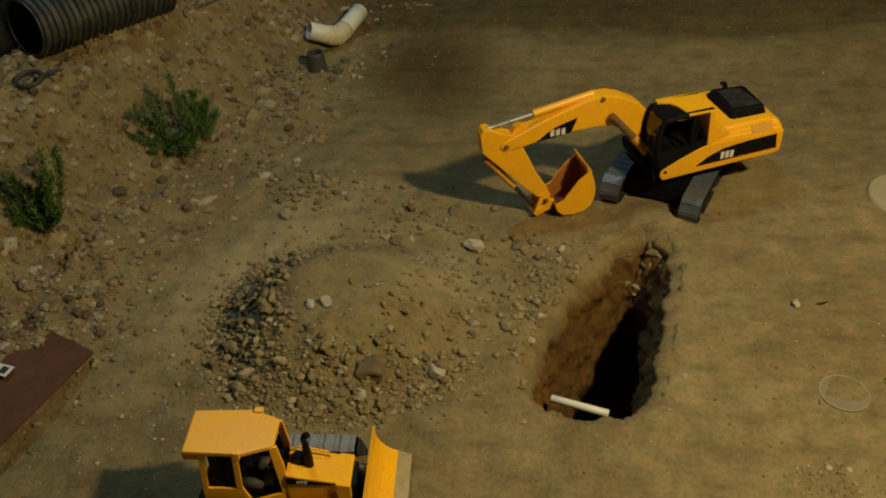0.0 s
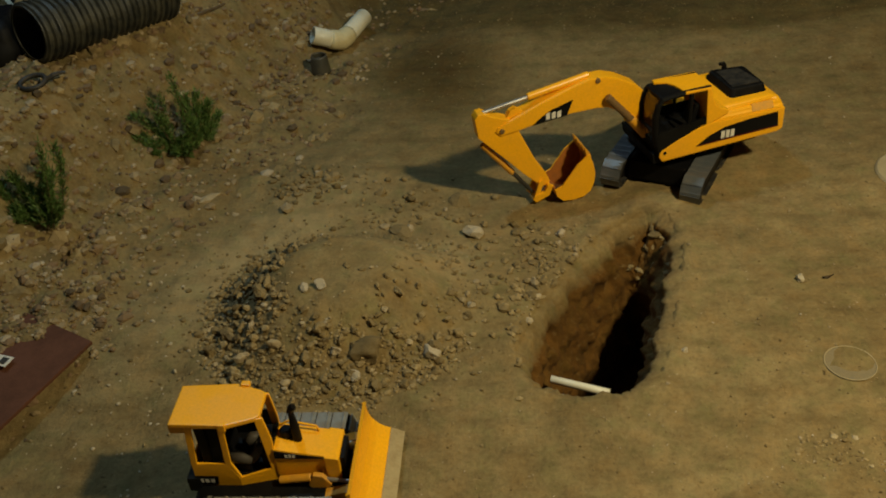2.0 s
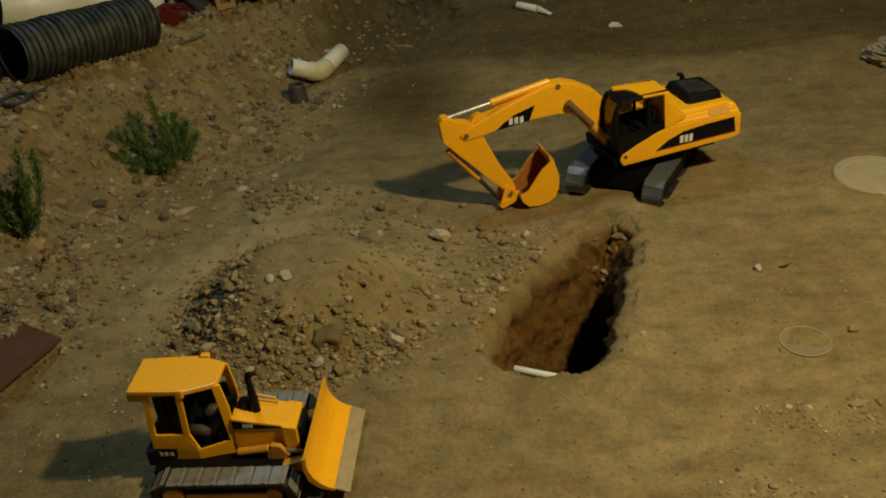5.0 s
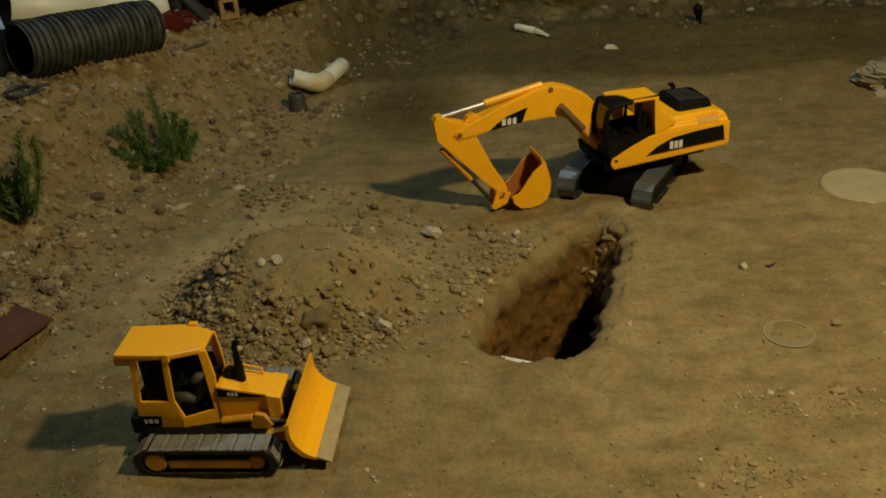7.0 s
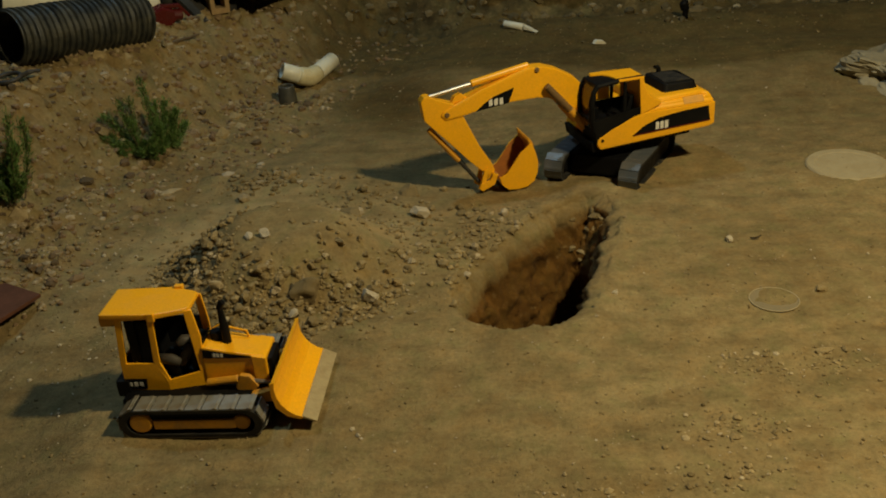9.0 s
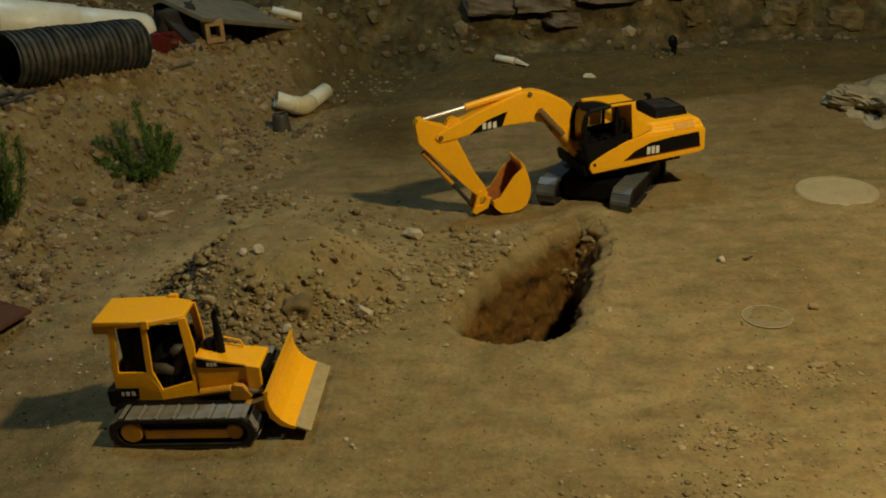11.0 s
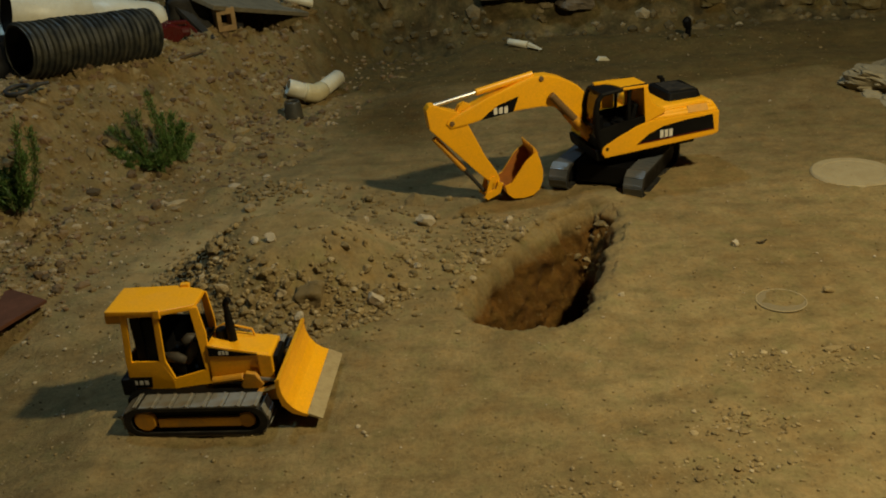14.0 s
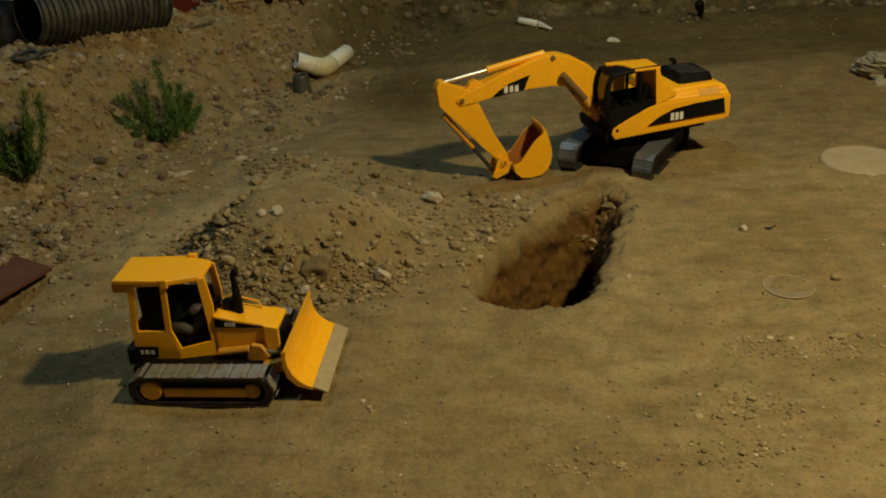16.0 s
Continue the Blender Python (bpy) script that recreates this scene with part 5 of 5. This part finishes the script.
stone(-0.037, 1.228, 0.030, 6, "flat reddish stone on packed dirt", tall=0.5)
stone(0.062, 1.140, 0.020, 0, "small pale stone on packed dirt", True)
stone(0.777, 0.990, 0.042, 3, "flat tan clod beside a buried lid", False, sink=0.75, tall=0.6, clod=True)
stone(0.722, 0.812, 0.032, 5, "flat tan clod half sunk in dirt", False, sink=0.75, tall=0.6, clod=True)
stone(0.671, 1.184, 0.020, 1, "tiny pale stone on packed dirt", True)
stone(1.003, 2.066, 0.011, 2, "tiny white chip on the far yard", True)
stone(0.426, 1.012, 0.016, 0, "tiny pale stone beside the trench", True, sink=0.6)
stone(0.028, 1.157, 0.026, 4, "tan stone between heap and trench")
stone(0.056, 1.112, 0.024, 7, "tan stone between heap and trench")
stone(-0.80, 1.845, 0.03, 3, "tan stone beside the drain pipe")
stone(-0.63, 2.03, 0.03, 5, "tan stone beside the drain pipe")
# lumps of earth left standing out of the trench's walls
rnd = random.Random(23)
spots = [k for k in range(len(RIM)) if not sides(RIM[k])[0] and not sides(RIM[k])[1]]
for k in range(20):
    steep = k < 11
    at, t = (spots[int(rnd.random() * len(spots))], rnd.uniform(0.03, 0.22)) if steep else (rnd.choice([q for q in range(len(RIM)) if sides(RIM[q])[2] > 0.3]), rnd.uniform(0.0, 0.30))
    ob = new("clod", CLODS[k % 10])
    size = rnd.uniform(0.018, 0.036)
    p = trench_wall(at, t)
    ob.matrix_basis = pose(p.x, p.y, p.z - size * 0.26, rnd.uniform(-25, 25), rnd.uniform(-25, 25), rnd.uniform(0, 360)) @ Matrix.Diagonal((size, size, size, 1))
    tagged(ob, "rough earth lump in the steep trench wall" if steep else "rough earth lump at the crumbled trench end", "clod", "lumps in the trench wall")
rnd = random.Random(11)
count = 0
while count < 298:
    a, r = rnd.uniform(0, math.tau), math.sqrt(rnd.uniform(0.12, 1.05))
    u, v = 0.25 * r * math.cos(a), 0.235 * r * math.sin(a)
    x, y = -0.185 + u * 0.92 - v * 0.38, 1.165 + u * 0.38 + v * 0.92
    want = smoothstep(0.0, -0.07, y - 1.065) * (0.45 + 0.55 * smoothstep(-0.32, -0.1, x))
    if 1.62 < a < 3.7:
        want += smoothstep(0.36, 0.52, r)
    if x > -0.10 and y < 1.14:
        want += 0.5
    if rnd.random() > want:
        continue
    size = min(0.036, 0.0118 * math.exp(rnd.gauss(0.2, 0.40)) * (1.08 if x < -0.22 else 1.0))
    stone(x, y, size, rnd.randrange(10), "rough tan clod of dug soil on the heap", group="clods on the heap", sink=0.30, tall=1.2, clod=True)
    count += 1


# ---- gravel ----
def gravel(name, count, seed, place, size_of, material, label, lift=0.12):
    """Many small stones, joined: nobody could count them."""
    rng = np.random.default_rng(seed)
    bm = bmesh.new()
    bmesh.ops.create_icosphere(bm, subdivisions=1, radius=0.5)
    base = np.array([v.co[:] for v in bm.verts])
    tri = np.array([[v.index for v in f.verts] for f in bm.faces])
    bm.free()
    vs, fs, n = [], [], 0
    while n < count:
        x, y = place(rng)
        if 0.1 < x < 0.55 and 0.85 < y < 1.5 and rim_distance(x, y) > -0.012:
            continue
        s = size_of(rng)
        p = base * rng.uniform(0.6, 1.2, 3) * (1 + rng.normal(0, 0.12, (len(base), 1)))
        a = rng.uniform(0, math.tau)
        c, d = math.cos(a), math.sin(a)
        p = p @ np.array([[c, -d, 0], [d, c, 0], [0, 0, 0.75]])
        vs.append(p * s + np.array([x, y, height(x, y) + s * lift]))
        fs.append(tri + n * len(base))
        n += 1
    me = bpy.data.meshes.new(name)
    me.from_pydata(np.concatenate(vs).tolist(), [], np.concatenate(fs).tolist())
    me.materials.append(material)
    return tagged(new(name, me), label, "gravel", kind="stuff")


def on_slope(r):
    while True:
        x, y = r.uniform(-1.3, 0.1), r.uniform(0.9, 2.7)
        q = -0.9 * x + 0.43 * y
        if y > 2.2 and x > -0.34 and r.random() < 0.75:
            continue
        if r.random() < smoothstep(1.0, 1.28, q):
            return x, y


def on_yard(r):
    return r.uniform(-0.9, 1.3), 0.45 + 2.2 * r.random() ** 1.2


def by_heap(r):
    a, q = r.uniform(0, math.tau), 0.75 + abs(r.normal(0, 0.28))
    x, y = -0.185 + 0.27 * q * math.cos(a), 1.165 + 0.26 * q * math.sin(a)
    return x, y


def on_heap(r):
    while True:
        a, q = r.uniform(0, math.tau), math.sqrt(r.uniform(0, 1.1))
        x, y = -0.185 + 0.26 * q * math.cos(a), 1.165 + 0.25 * q * math.sin(a)
        if r.random() < 0.04 + smoothstep(1.09, 1.0, y) + (0.9 * smoothstep(0.30, 0.50, q) if 2.1 < a < 4.1 else 0.0):
            return x, y


def patch(cx, cy, rx, ry):
    return lambda r: (cx + rx * r.normal(), cy + ry * r.normal())


def lognormal(m, s, top):
    return lambda r: min(top, m * math.exp(r.normal(0, s)))


gravel("slope_gravel", 5200, 1, on_slope, lognormal(0.0080, 0.50, 0.030), SLOPEROCK, "loose mixed tan gravel on the slope", 0.02)
gravel("slope_rubble", 1000, 21, on_slope, lognormal(0.017, 0.35, 0.038), SLOPEROCK, "angular rubble lying on the slope", 0.0)
gravel("yard_grit", 7500, 2, on_yard, lognormal(0.0029, 0.42, 0.011), ROCKY, "fine scattered grit on packed dirt")
gravel("pale_chips", 100, 31, lambda r: (-0.52 + 0.13 * r.normal(), 0.98 + 0.13 * r.normal()), lognormal(0.0040, 0.38, 0.010), PALE, "small pale chips strewn over packed dirt")
gravel("pale_chips", 120, 32, lambda r: (r.uniform(-1.0, -0.5), 1.30 + 0.13 * r.normal()), lognormal(0.0046, 0.40, 0.012), PALE, "small pale chips at the foot of the slope")
gravel("pale_chips", 60, 33, lambda r: (r.uniform(-0.2, 1.1), 0.45 + 0.9 * r.random()), lognormal(0.0032, 0.35, 0.007), PALE, "small pale chips strewn over packed dirt")
gravel("slope_toe_rubble", 420, 34, lambda r: (-0.62 - 0.22 * r.random() ** 1.0 + 0.03 * r.normal(), 1.22 + 0.10 * r.normal()), lognormal(0.0085, 0.45, 0.024), SLOPEROCK, "mixed gravel spilt at the foot of the slope")
gravel("heap_crumbs", 1800, 3, on_heap, lognormal(0.0072, 0.45, 0.020), CLOD, "crumbled soil lumps on the heap")
gravel("heap_scatter", 700, 4, by_heap, lognormal(0.006, 0.45, 0.018), ROCKY, "crumbs scattered round the heap")
for k, (x, y, rx, ry, n) in enumerate(((0.612, 0.79, 0.035, 0.024, 90), (0.705, 0.79, 0.028, 0.026, 60), (0.535, 0.63, 0.045, 0.02, 110), (0.50, 0.52, 0.05, 0.018, 90), (0.305, 0.505, 0.05, 0.014, 60), (0.62, 0.66, 0.16, 0.09, 200))):
    gravel("near_gravel", n, 50 + k, patch(x, y, rx, ry), lognormal(0.0050, 0.42, 0.015), CLOD, "patch of small gravel on packed dirt", 0.02)
gravel("rubble_patch", 160, 7, patch(-0.30, 1.60, 0.06, 0.035), lognormal(0.011, 0.4, 0.03), ROCKY, "rubble beside the wheel path")
gravel("rubble_patch", 100, 8, patch(0.24, 1.33, 0.09, 0.06), lognormal(0.010, 0.42, 0.028), ROCKY, "rubble along the trench rim")
gravel("rubble_patch", 90, 9, patch(-0.06, 1.48, 0.09, 0.06), lognormal(0.010, 0.42, 0.026), ROCKY, "rubble on packed dirt")
gravel("trench_rubble", 170, 12, patch(0.20, 1.17, 0.05, 0.10), lognormal(0.010, 0.4, 0.024), CLOD, "crumbled soil lumps beside the trench")


gravel("slope_lumps", 520, 14, on_slope, lognormal(0.030, 0.35, 0.06), CLOD, "soil lumps sunk in the slope", -0.16)
gravel("slope_cobbles", 1500, 16, on_slope, lognormal(0.0185, 0.34, 0.042), SLOPEROCK, "mixed reddish and tan stones bedded in the slope", -0.12)
gravel("bank_lumps", 420, 15, lambda r: (r.uniform(-0.3, 1.9), r.uniform(2.72, 3.05)), lognormal(0.034, 0.4, 0.08), BANKSTONE, "lumps of earth and stone in the bank", -0.10)
gravel("bank_rubble", 230, 10, lambda r: (r.uniform(-0.2, 1.9), r.uniform(2.5, 2.95)), lognormal(0.009, 0.5, 0.035), BANKSTONE, "broken stone at the foot of the bank")
